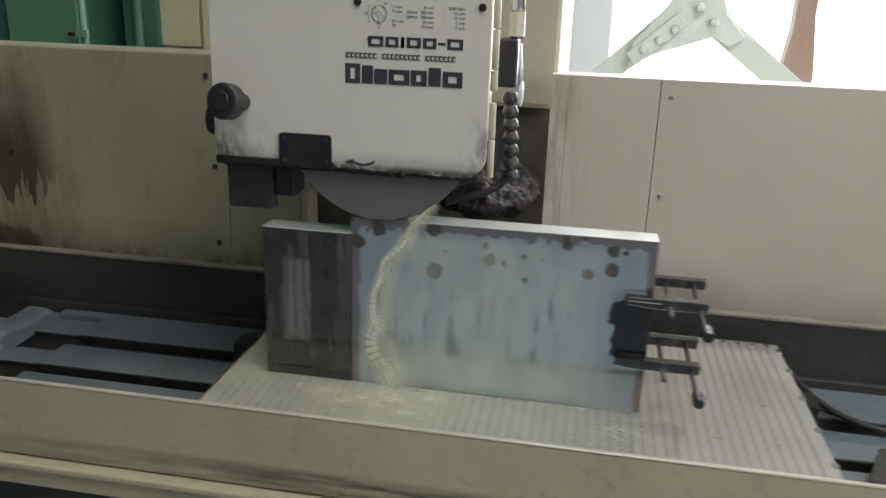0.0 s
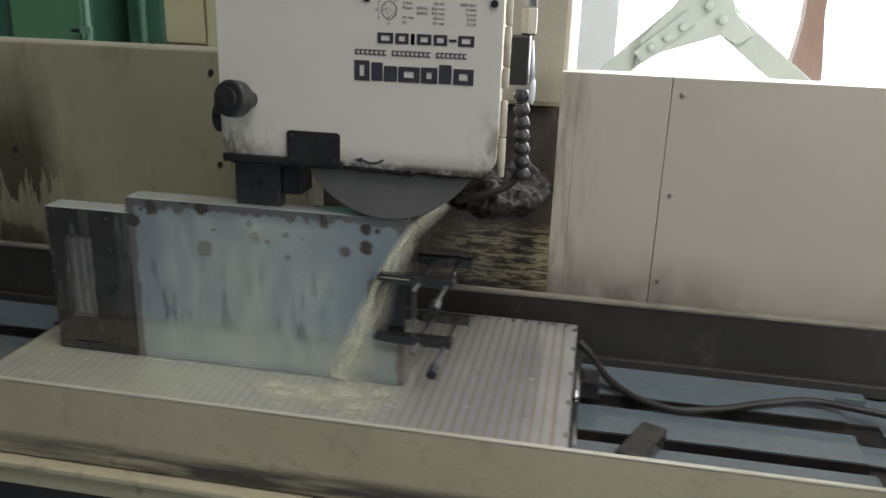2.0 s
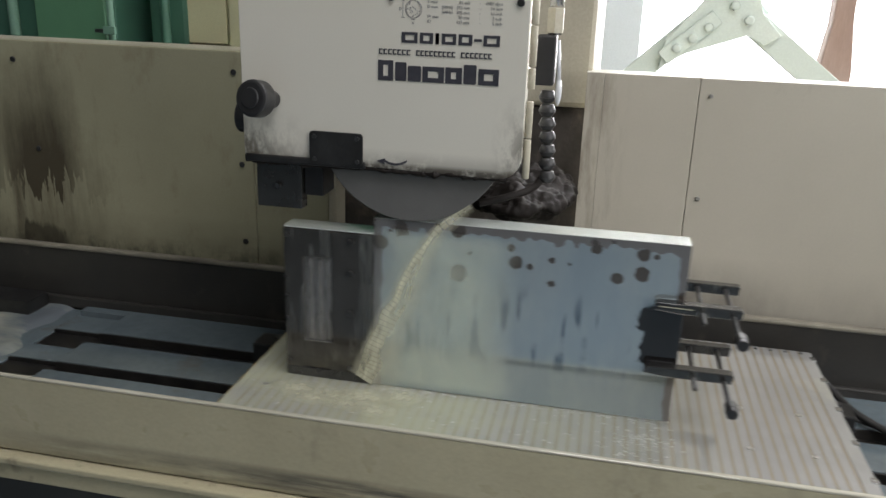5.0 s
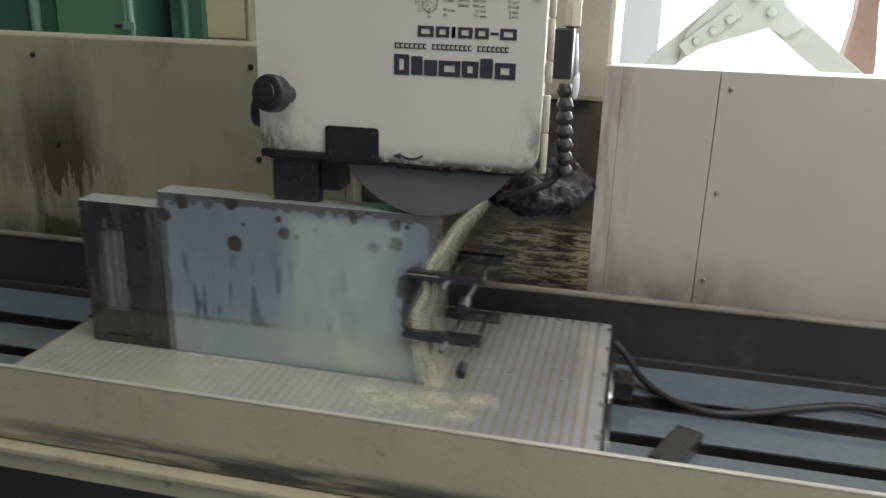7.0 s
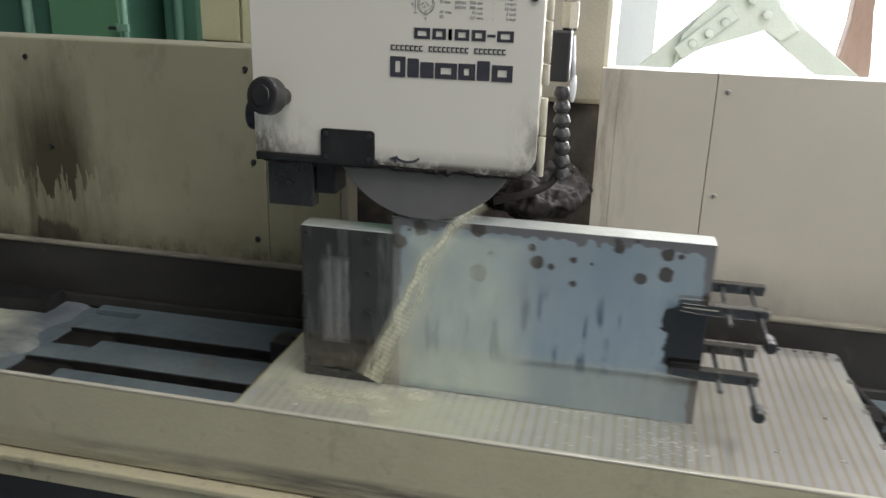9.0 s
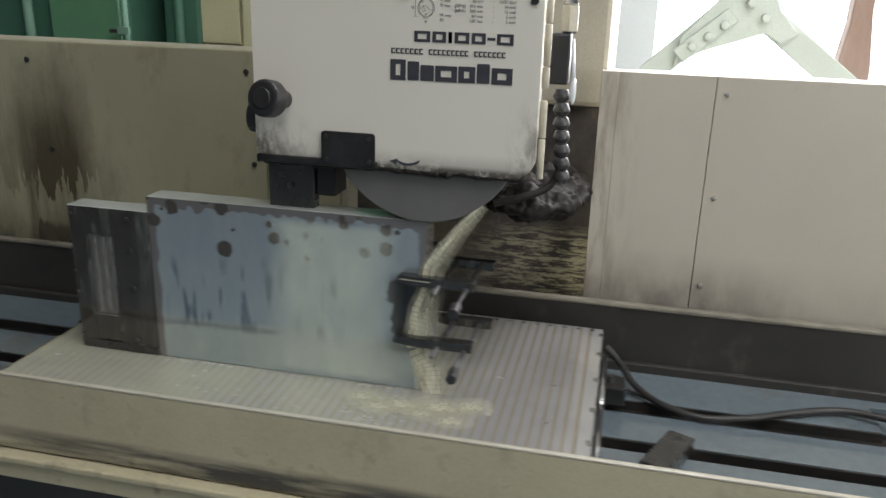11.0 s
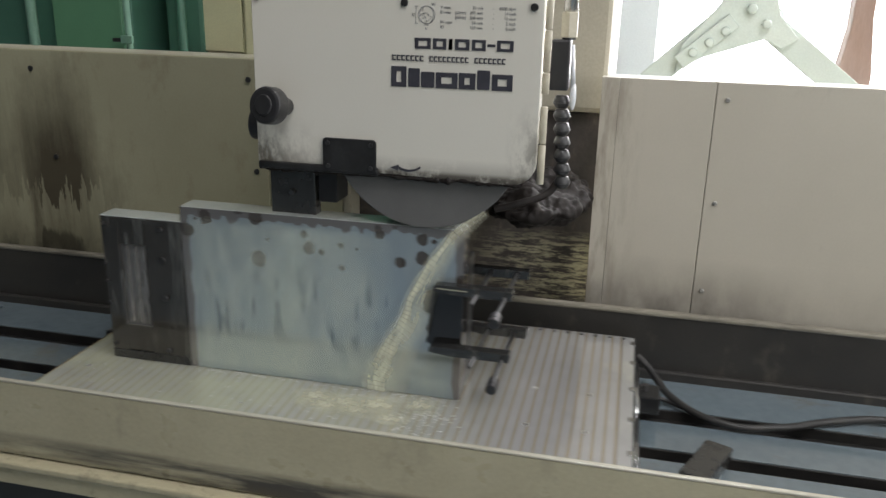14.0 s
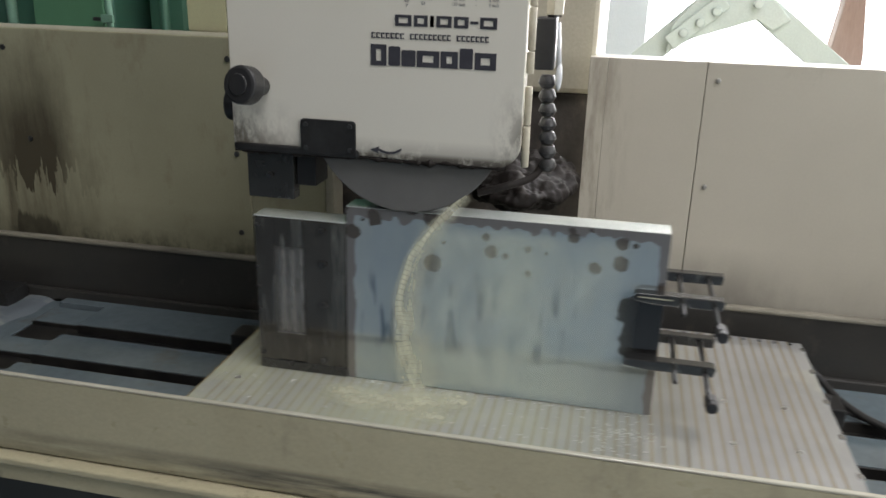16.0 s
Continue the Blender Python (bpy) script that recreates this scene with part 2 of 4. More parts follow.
# Paint of unseen walls and ceiling, kept dark to limit their bounce.
wall_paint = surface("hall_wall_paint", (0.26, 0.27, 0.26), (0.22, 0.23, 0.22), 0.7, scale=1.5)
# Floor is unseen; its blue is chosen for the reflection in the plate.
concrete = surface("blue_grey_floor_tint", (0.21, 0.27, 0.32), (0.16, 0.21, 0.25), 0.6, scale=2)


def glow(name, colour, strength):
    m = bpy.data.materials.new(name)
    m.use_nodes = True
    nt = m.node_tree
    e = nt.nodes.new("ShaderNodeEmission")
    e.inputs["Color"].default_value, e.inputs["Strength"].default_value = (*colour, 1), strength
    nt.links.new(e.outputs[0], nt.nodes["Material Output"].inputs["Surface"])
    return m


daylight = glow("overcast_daylight", (0.97, 0.99, 1.0), 5.0)


# ---- building helpers ----
def thing(name, at, label, category, group="", kind=""):
    ob = new(name)
    ob.empty_display_size = 0.05
    ob.location = at
    return tagged(ob, label, category, group, kind)


def base_of(parent):
    at = Vector((0, 0, 0))
    while parent is not None:
        at += parent.location
        parent = parent.parent
    return at


def part(name, bm, material, parent=None, label="", smooth=False):
    """One mesh, drawn in the place's metres, under its thing."""
    me = bpy.data.meshes.new(name)
    bmesh.ops.recalc_face_normals(bm, faces=bm.faces)
    bm.transform(Matrix.Translation(-base_of(parent)))
    if smooth:
        for f in bm.faces:
            f.smooth = True
    bm.to_mesh(me)
    bm.free()
    me.materials.append(material)
    ob = new(name, me)
    ob.parent = parent
    return tagged(ob, label)


def box(x0, x1, y0, y1, z0, z1, bevel=0.002, bm=None, segments=2):
    one = bmesh.new()
    bmesh.ops.create_cube(one, size=1.0, matrix=Matrix.Translation(((x0 + x1) / 2, (y0 + y1) / 2, (z0 + z1) / 2)) @ Matrix.Diagonal((x1 - x0, y1 - y0, z1 - z0, 1)))
    if bevel:
        bmesh.ops.bevel(one, geom=one.edges[:], offset=bevel, segments=segments, affect="EDGES", profile=0.5)
    return add(bm, one)


def add(bm, one):
    if bm is None:
        return one
    me = bpy.data.meshes.new("scratch")
    one.to_mesh(me)
    one.free()
    bm.from_mesh(me)
    bpy.data.meshes.remove(me)
    return bm


def rod(a, b, radius, sides=20, bm=None, bevel=0.0, radius_b=None):
    one = bmesh.new()
    a, b = Vector(a), Vector(b)
    bmesh.ops.create_cone(one, cap_ends=True, segments=sides, radius1=radius, radius2=radius if radius_b is None else radius_b, depth=(b - a).length)
    if bevel:
        bmesh.ops.bevel(one, geom=[e for e in one.edges if len(e.link_faces) == 2 and any(len(f.verts) > 4 for f in e.link_faces)], offset=bevel, segments=2, affect="EDGES", profile=0.5)
    one.transform(Matrix.Translation((a + b) / 2) @ (b - a).to_track_quat("Z", "Y").to_matrix().to_4x4())
    return add(bm, one)


def slab(outline, y0, y1, bevel=0.0, bm=None):
    """An outline of (x, z) with thickness from y0 to y1."""
    one = bmesh.new()
    f = one.faces.new([one.verts.new((x, y0, z)) for x, z in outline])
    out = bmesh.ops.extrude_face_region(one, geom=[f])
    bmesh.ops.translate(one, verts=[v for v in out["geom"] if isinstance(v, bmesh.types.BMVert)], vec=(0, y1 - y0, 0))
    if bevel:
        bmesh.ops.bevel(one, geom=[e for e in one.edges], offset=bevel, segments=2, affect="EDGES", profile=0.5)
    return add(bm, one)


def rounded(x0, x1, z0, z1, r, n=6):
    """Rounded outline; r gives the radii of the corners low left, low right, high right, high left."""
    pts = []
    for (cx, cz, a0), q in zip(((x0, z0, 180), (x1, z0, 270), (x1, z1, 0), (x0, z1, 90)), r):
        if q <= 0:
            pts.append((cx, cz))
            continue
        mx, mz = cx + (q if cx == x0 else -q), cz + (q if cz == z0 else -q)
        pts += [(mx + q * math.cos(radians(a0 + 90 * k / n)), mz + q * math.sin(radians(a0 + 90 * k / n))) for k in range(n + 1)]
    return pts


def tube(points, radius, material, name, parent, label=""):
    """A bent round bar or cable through points."""
    base = base_of(parent)
    cu = bpy.data.curves.new(name, "CURVE")
    cu.dimensions, cu.bevel_depth, cu.bevel_resolution, cu.resolution_u = "3D", radius, 4, 10
    sp = cu.splines.new("BEZIER")
    sp.bezier_points.add(len(points) - 1)
    for bp, p in zip(sp.bezier_points, points):
        bp.co = Vector(p) - base
        bp.handle_left_type = bp.handle_right_type = "AUTO"
    cu.materials.append(material)
    ob = new(name, cu)
    ob.parent = parent
    return tagged(ob, label)


def writing(text, x, z, height, y, parent, name="writing", align="LEFT", stretch=1.0):
    base = base_of(parent)
    cu = bpy.data.curves.new(name, "FONT")
    cu.body, cu.size, cu.align_x, cu.extrude = text, height * 1.4, align, 0.0002
    cu.materials.append(grey_ink)
    ob = new(name, cu)
    ob.parent = parent
    ob.matrix_basis = Matrix.Translation(Vector((x, y, z)) - base) @ pose(0, 0, 0, 90, 0, 0) @ Matrix.Diagonal((stretch, 1, 1, 1))
    return ob


# ---- hall ----
def structure(name, bm, material, label, category):
    return tagged(part(name, bm, material), label, category, "", "structure")


structure("floor", box(-7.2, 3.7, -9.2, 4.2, -0.1, 0.0, 0), concrete, "unseen floor, blue-grey to tint the plate's reflection", "floor")
# Unseen ceiling and side walls, added to close the hall and hold fill lamps.
roof = box(-7.2, 3.7, -9.2, -1.95, 4.6, 4.7, 0)
box(-7.2, 3.7, -0.45, 4.2, 4.6, 4.7, 0, roof)
box(-7.2, -0.35, -1.95, -0.45, 4.6, 4.7, 0, roof)
box(3.15, 3.7, -1.95, -0.45, 4.6, 4.7, 0, roof)
structure("ceiling", roof, wall_paint, "unseen grey ceiling with an opening added for the fill lamp", "ceiling")
structure("wall_west", box(-7.3, -7.2, -9.2, 4.2, 0, 4.6, 0), wall_paint, "unseen plain grey wall closing the hall", "wall")
east = box(3.6, 3.7, -9.2, -3.4, 0, 4.6, 0)
box(3.6, 3.7, -0.4, 4.2, 0, 4.6, 0, east)
box(3.6, 3.7, -3.4, -0.4, 0, 1.4, 0, east)
box(3.6, 3.7, -3.4, -0.4, 3.4, 4.6, 0, east)
structure("wall_east", east, wall_paint, "unseen grey wall, set near, with an opening added for the fill lamp", "wall")
structure("wall_south", box(-7.2, 3.7, -9.3, -9.2, 0, 4.6, 0), wall_paint, "unseen plain grey wall closing the hall", "wall")
wall = box(-7.2, 0.14, 3.0, 3.15, 0, 4.6, 0)
box(0.14, 3.6, 3.0, 3.15, 0, 0.9, 0, wall)
box(0.14, 3.6, 3.0, 3.15, 3.8, 4.6, 0, wall)
structure("wall_north", wall, dark_green, "dark green painted workshop wall with a wide window", "wall")
structure("backdrop", box(-2.5, 9.0, 5.0, 5.05, 0.0, 6.0, 0), daylight, "overexposed bright overcast daylight outside the window", "daylight")

win = thing("window_1", (2.15, 3.0, 0.9), "wide steel-framed workshop window, glaring with daylight", "window", "", "structure")
part("window_sill", box(0.14, 3.6, 2.94, 3.16, 0.9, 0.94, 0.005), pale_green, win)
for x in (0.178, 1.9, 3.55):
    part("window_frame", box(x - 0.03, x + 0.03, 3.03, 3.09, 0.94, 3.8, 0.004), box_paint, win)
# Sash paint is near white: the glare around it is put into the colour.
part("sash", box(0.206, 0.395, 2.955, 2.985, 0.94, 2.40, 0.004), surface("glare_white_sash_paint", (0.80, 0.84, 0.86), (0.77, 0.81, 0.83), 0.4, scale=3), win, "blue-grey lower sash panel, near white for the window's glare")

# steel bracing in front of the window
truss = thing("truss_brace", (0.7, 1.9, 0.0), "green riveted steel cross brace before the window, paled for its glare", "steel brace")


def leg(x0, z0, x1, z1, half, y0, y1):
    d = Vector((x1 - x0, z1 - z0)).normalized()
    n = Vector((-d.y, d.x)) * half
    return slab([(x0 - n.x, z0 - n.y), (x1 - n.x, z1 - n.y), (x1 + n.x, z1 + n.y), (x0 + n.x, z0 + n.y)], y0, y1, 0.003)


part("brace_leg", leg(-1.01, 0.0, 0.68, 1.62, 0.041, 1.90, 1.93), pale_green, truss)
part("brace_leg", leg(0.70, 1.558, 2.72, 0.0, 0.0445, 1.90, 1.93), pale_green, truss)
part("brace_leg", leg(0.62, 1.58, 1.95, 2.85, 0.045, 1.935, 1.96), pale_green, truss)
part("brace_leg", leg(0.78, 1.52, -0.5, 2.75, 0.045, 1.965, 1.99), pale_green, truss)
part("gusset_plate", slab([(0.445, 1.352), (0.532, 1.405), (0.735, 1.475), (0.79, 1.443), (0.845, 1.478), (0.775, 1.555), (0.735, 1.70), (0.63, 1.68), (0.566, 1.575), (0.459, 1.448)], 1.875, 1.899, 0.003), pale_green, truss)
part("cover_strip", leg(0.455, 1.385, 0.625, 1.535, 0.028, 1.862, 1.874), pale_green, truss)
for x, z in ((0.499, 1.423), (0.550, 1.459), (0.600, 1.498), (0.679, 1.575), (0.731, 1.527), (0.69, 1.64)):
    part("rivet", rod((x, 1.874, z), (x, 1.85, z), 0.016, 14, None, 0.005), pale_green, truss, smooth=True)
post = thing("rusty_post", (1.08, 2.02, 0.0), "rust-brown steel post beside the window, paled for its glare", "post")
part("shaft", slab([(0.985, 0.0), (1.125, 0.0), (1.118, 1.36), (1.095, 1.55), (1.085, 2.6), (1.035, 2.6), (1.026, 1.52), (1.008, 1.39)], 1.98, 2.06, 0.006), rust, post)

# green cabinet and pipework at the back
door = thing("green_cabinet", (-2.0, 1.95, 0.0), "bright green painted steel cabinet with a hinged door", "cabinet")
part("body", box(-2.75, -1.80, 2.0, 2.5, 0.0, 2.2, 0.01), dark_green, door)
part("door", box(-2.145, -1.815, 1.95, 1.999, 0.1, 2.15, 0.006), green_paint, door, "bright green door panel")
part("latch", box(-1.800, -1.745, 1.905, 1.92, 1.372, 1.404, 0.003), pipe_green, door)
part("latch_bolt", rod((-1.835, 1.91, 1.385), (-1.80, 1.91, 1.385), 0.008, 12), screw_steel, door)
pipe = thing("wall_pipe", (-1.78, 1.94, 0.0), "vertical green painted conduit pipe", "pipe")
part("pipe", rod((-1.775, 1.94, 0), (-1.785, 1.94, 2.6), 0.014, 16), pipe_green, pipe, smooth=True)
pipe2 = thing("wall_pipe", (-2.27, 1.92, 0.0), "vertical pale green painted conduit pipe", "pipe")
part("pipe", rod((-2.25, 1.96, 0), (-2.265, 1.96, 2.6), 0.022, 16), pipe_green, pipe2, smooth=True)
dk = thing("green_cabinet", (-1.5, 2.2, 0.0), "dark green painted steel cabinet in shade", "cabinet")
part("body", box(-1.70, -1.52, 2.1, 2.6, 0.0, 2.4, 0.02), dark_green, dk)
part("pipe", rod((-1.60, 2.06, 0), (-1.60, 2.06, 2.4), 0.02, 12), dark_green, dk, smooth=True)
cab = thing("switch_box", (-1.35, 2.1, 0.0), "yellowed cream steel switch box with recessed door", "switch box")
part("body", box(-1.61, -1.10, 2.13, 2.5, 0.6, 2.4, 0.015), box_paint, cab)
part("door", box(-1.555, -1.345, 2.112, 2.128, 1.338, 2.3, 0.004), box_paint, cab)
part("door", box(-1.328, -1.12, 2.10, 2.128, 1.30, 2.3, 0.004), box_paint, cab)
part("ledge", box(-1.575, -1.345, 2.06, 2.13, 1.318, 1.333, 0.004), rust, cab, "brown grimy ledge below the doors")

# ---- grinder: fixed rear covers and column ----
bed = thing("machine_bed", (0.3, 0.2, 0.0), "cream and dark machine bed below the travelling table", "machine bed")
part("bed_casting", box(-1.3, 1.9, -0.05, 0.40, 0.0, 0.70, 0.01), dark_steel, bed)
part("bed_rear", box(-1.6, 2.2, 0.60, 1.3, 0.0, 0.80, 0.01), cream, bed)


def screw(x, y, z, parent, r=0.006, material=None):
    bm = rod((x, y, z), (x, y - 0.004, z), r, 14, None, 0.0015)
    return part("screw", bm, material or screw_steel, parent, smooth=False)


left_stain = cream_left
nt = left_stain.node_tree
columns = noise_tex(nt, 36, (1, 1, 0.16), 6.0, 0.62, (1.7, 0, 0.4))
drag = noise_tex(nt, 30, (1, 1, 0.16), 9.0, 0.72)
blot = noise_tex(nt, 9, (1, 1, 0.7), 9.0, 0.7)
hang = calc(nt, "ADD", calc(nt, "SUBTRACT", span(nt, "Z", [(0.0, 0.0), (0.5, 1.0)]), 0.285, False), calc(nt, "MULTIPLY", calc(nt, "SUBTRACT", columns, 0.5, False), 0.9, False), False)
hang = calc(nt, "MAXIMUM", calc(nt, "MULTIPLY", hang, 30), ramp(nt, drag, [(0.35, (0.15, 0.15, 0.15)), (0.65, (0.55, 0.55, 0.55))]))
# Strongest over the stain; stays partly dark out to the left end.
fade_x = span(nt, "X", [(-0.75, 0.42), (-0.62, 0.36), (-0.555, 0.40), (-0.535, 0.66), (-0.49, 0.85), (-0.40, 0.9), (-0.365, 0.62), (-0.33, 0.34), (-0.25, 0.2), (-0.12, 0.1)])
fade_z = span(nt, "Z", [(0.08, 1.0), (0.24, 1.0), (0.31, 0.82), (0.38, 0.5), (0.45, 0.38), (0.51, 0.2)])
smudge = calc(nt, "ADD", calc(nt, "MULTIPLY", fade_x, fade_z), calc(nt, "MULTIPLY", calc(nt, "SUBTRACT", mix(nt, 0.5, drag, blot), 0.5, False), 0.95, False), False)
smudge = ramp(nt, smudge, [(0.18, (0, 0, 0)), (0.45, (0.5, 0.5, 0.5)), (0.8, (0.97, 0.97, 0.97))])
overlay(left_stain, calc(nt, "MULTIPLY", smudge, hang), (0.070, 0.058, 0.036))
side_run = calc(nt, "MULTIPLY", span(nt, "X", [(-0.545, 0.0), (-0.532, 0.9), (-0.518, 0.75), (-0.505, 0.0)]), span(nt, "Z", [(-0.04, 1.0), (0.17, 0.9), (0.25, 0.0)]))
overlay(left_stain, calc(nt, "MULTIPLY", side_run, ramp(nt, drag, [(0.3, (0.3, 0.3, 0.3)), (0.55, (1, 1, 1))])), (0.10, 0.085, 0.055))
foot = calc(nt, "ADD", calc(nt, "MULTIPLY", span(nt, "X", [(-0.535, 0.0), (-0.515, 0.9), (-0.45, 0.85), (-0.40, 0.4), (-0.2, 0.15)]), span(nt, "Z", [(-0.04, 1.0), (0.045, 0.9), (0.075, 0.5), (0.10, 0.0)])), calc(nt, "MULTIPLY", calc(nt, "SUBTRACT", columns, 0.5, False), 0.9, False), False)
overlay(left_stain, ramp(nt, foot, [(0.45, (0, 0, 0)), (0.6, (0.95, 0.95, 0.95))]), (0.050, 0.044, 0.030))
# Darker towards the panel's foot, uneven along it.
foot_fade = calc(nt, "MULTIPLY", span(nt, "Z", [(-0.02, 0.75), (0.05, 0.45), (0.12, 0.0)]), ramp(nt, noise_tex(nt, 6, (1, 1, 1.5), 4.0), [(0.35, (0.25, 0.25, 0.25)), (0.6, (1, 1, 1))]))
overlay(left_stain, foot_fade, (0.13, 0.12, 0.08))
low = calc(nt, "MULTIPLY", span(nt, "Z", [(-0.02, 0.9), (0.02, 0.6), (0.06, 0.0)]), ramp(nt, noise_tex(nt, 22, (1, 1, 0.6), 6.0, 0.7), [(0.45, (0, 0, 0)), (0.62, (1, 1, 1))]))
overlay(left_stain, low, (0.03, 0.028, 0.022))

lc = thing("rear_cover", (-0.6, 0.5, 0.95), "stained cream sheet-metal rear cover with oily drips", "machine cover")
part("panel", box(-1.75, -0.4920, 0.5, 0.53, 0.90, 1.4590, 0.003), cream_left, lc)
part("panel", box(-0.4910, -0.3125, 0.5, 0.53, 0.90, 1.4590, 0.003), cream_left, lc)
part("edge_strip", box(-0.312, -0.293, 0.497, 0.56, 0.90, 1.4590, 0.003), cream, lc)
part("cover_body", box(-1.75, -0.32, 0.5305, 0.62, 0.60, 1.4588, 0.003), cream, lc)
for x, z in ((-1.09, 1.415), (-1.05, 1.205), (-0.531, 1.413), (-0.521, 1.205), (-0.52, 1.02)):
    screw(x, 0.5, z, lc, 0.0065)

right_grime = cream_right
nt = right_grime.node_tree
low = calc(nt, "MULTIPLY", span(nt, "Z", [(-0.01, 1.0), (0.05, 0.7), (0.14, 0.0)]), span(nt, "X", [(-0.55, 1.0), (-0.30, 0.9), (-0.1, 0.35), (0.3, 0.25)]))
overlay(right_grime, calc(nt, "MULTIPLY", low, ramp(nt, noise_tex(nt, 12, (1, 1, 0.6), 6.0), [(0.3, (0.25, 0.25, 0.25)), (0.6, (0.9, 0.9, 0.9))])), (0.10, 0.09, 0.08))
side = calc(nt, "MULTIPLY", span(nt, "X", [(-0.56, 0.75), (-0.50, 0.4), (-0.46, 0.0)]), ramp(nt, noise_tex(nt, 40, (1, 1, 0.2), 5.0), [(0.45, (0, 0, 0)), (0.65, (1, 1, 1))]))
overlay(right_grime, side, (0.20, 0.17, 0.13))
rc = thing("rear_cover", (0.8, 0.5, 0.95), "cream sheet-metal rear cover, grimy along its foot", "machine cover")
part("edge_strip", box(0.243, 0.2782, 0.50, 0.53, 0.90, 1.453, 0.001), cream_right, rc)
part("panel", box(0.2785, 0.4645, 0.5, 0.53, 0.90, 1.453, 0.001), cream_right, rc)
part("panel", box(0.4655, 2.2, 0.5, 0.53, 0.90, 1.453, 0.002), cream_right, rc)
part("cover_body", box(0.25, 2.2, 0.5305, 0.575, 0.60, 1.4528, 0.003), cream, rc)
for x, z in ((0.488, 1.419), (0.488, 1.21), (0.484, 1.02)):
    screw(x, 0.5, z, rc, 0.0048, cream_screw)

col = thing("machine_column", (0.0, 0.8, 0.0), "cream machine column, caked with sludge behind the wheel", "machine column")
part("casting", box(-0.20, 0.252, 0.62, 1.3, 1.362, 2.4, 0.012), cream, col)
way = surface("peeling_way_cover", (0.085, 0.075, 0.068), (0.035, 0.030, 0.027), 0.5, scale=14, grain=120, bump=0.7, dirt=(0.14, 0.12, 0.10), dirt_amount=0.3, dirt_scale=26)
nt = way.node_tree
peel = calc(nt, "MULTIPLY", calc(nt, "MULTIPLY", span(nt, "X", [(-0.06, 0.0), (0.03, 0.5), (0.12, 0.9), (0.245, 1.0)]), span(nt, "Z", [(0.92, 0.6), (0.95, 1.0), (1.04, 0.9), (1.09, 0.0)])),
            ramp(nt, noise_tex(nt, 52, (0.35, 1, 2.2), 7.0, 0.78), [(0.47, (0, 0, 0)), (0.56, (1, 1, 1))]))
overlay(way, peel, (0.50, 0.47, 0.32))
low2 = calc(nt, "MULTIPLY", span(nt, "X", [(-0.60, 0.9), (-0.28, 0.9), (-0.05, 0.5), (0.05, 0.0)]), ramp(nt, noise_tex(nt, 9, (1, 1, 1), 6.0, 0.7), [(0.45, (0, 0, 0)), (0.7, (1, 1, 1))]))
overlay(way, low2, (0.17, 0.15, 0.10))
part("way_cover", box(-0.70, 0.25, 0.64, 0.70, 0.70, 1.361, 0.004), way, col, "dark grimy way cover with peeling pale paint")
head = thing("spindle_head", (0.05, 0.3, 1.3), "sludge-covered spindle head behind the guard", "spindle head")
bm = box(-0.13, 0.095, 0.13, 0.64, 1.30, 1.80, 0.02)
bmesh.ops.subdivide_edges(bm, edges=bm.edges[:], cuts=3, use_grid_fill=True)
for v in bm.verts:
    v.co += Vector((0.4, 0.4, 1.0)) * 0.012 * noise.noise(v.co * 22)
part("housing", bm, grime, head, smooth=True)
bm = bmesh.new()
bmesh.ops.create_icosphere(bm, subdivisions=6, radius=1.0, matrix=Matrix.Translation((0.148, 0.27, 1.257)) @ Matrix.Diagonal((0.100, 0.165, 0.034, 1)))
for v in bm.verts:
    p = v.co.copy()
    v.co += v.normal * (0.014 * noise.noise(p * 22) + 0.008 * noise.noise(p * 52) + 0.004 * noise.noise(p * 125))
part("sludge", bm, grime, head, "wet black grinding sludge caked in lumps", True)

# ---- wheel guard ----
gp = guard_paint
nt = gp.node_tree
edge = calc(nt, "MULTIPLY", span(nt, "Z", [(0.0, 1.0), (0.008, 0.9), (0.015, 0.35), (0.035, 0.0)]),
            ramp(nt, noise_tex(nt, 26, (1, 1, 1), 7.0, 0.7), [(0.3, (0.1, 0.1, 0.1)), (0.5, (1, 1, 1))]))
overlay(gp, edge, (0.06, 0.052, 0.042))
leftgrime = calc(nt, "MULTIPLY", calc(nt, "MULTIPLY", span(nt, "X", [(-0.28, 1.0), (-0.250, 0.8), (-0.215, 0.4), (-0.16, 0.0)]), span(nt, "Z", [(0.0, 1.0), (0.045, 0.7), (0.085, 0.0)])),
                 ramp(nt, noise_tex(nt, 45, (1, 1, 0.6), 7.0, 0.7), [(0.42, (0, 0, 0)), (0.58, (1, 1, 1))]))
overlay(gp, leftgrime, (0.085, 0.06, 0.032))
corner = calc(nt, "MULTIPLY", calc(nt, "MULTIPLY", span(nt, "X", [(0.125, 0.0), (0.155, 0.45), (0.174, 1.0)]), span(nt, "Z", [(0.0, 1.0), (0.05, 0.7), (0.13, 0.0)])), ramp(nt, noise_tex(nt, 38, (1, 1, 0.5), 7.0, 0.7), [(0.42, (0, 0, 0)), (0.55, (1, 1, 1))]))
overlay(gp, corner, (0.10, 0.085, 0.06))
guard = thing("wheel_guard", (0.0, 0.0, 1.333), "silver-grey painted wheel guard with printed markings, grimy lower edge", "wheel guard")
outline = [(-0.273, 1.345), (-0.270, 1.333), (-0.10, 1.334), (-0.075, 1.337)] + [(0.1375 + 0.037 * math.sin(radians(a)), 1.370 - 0.037 * math.cos(radians(a))) for a in range(0, 91, 15)] + [(0.1745, 1.72), (0.12, 1.80), (-0.22, 1.80), (-0.273, 1.72)]
part("front_cover", slab(outline, 0.0, 0.010, 0.0015), gp, guard)
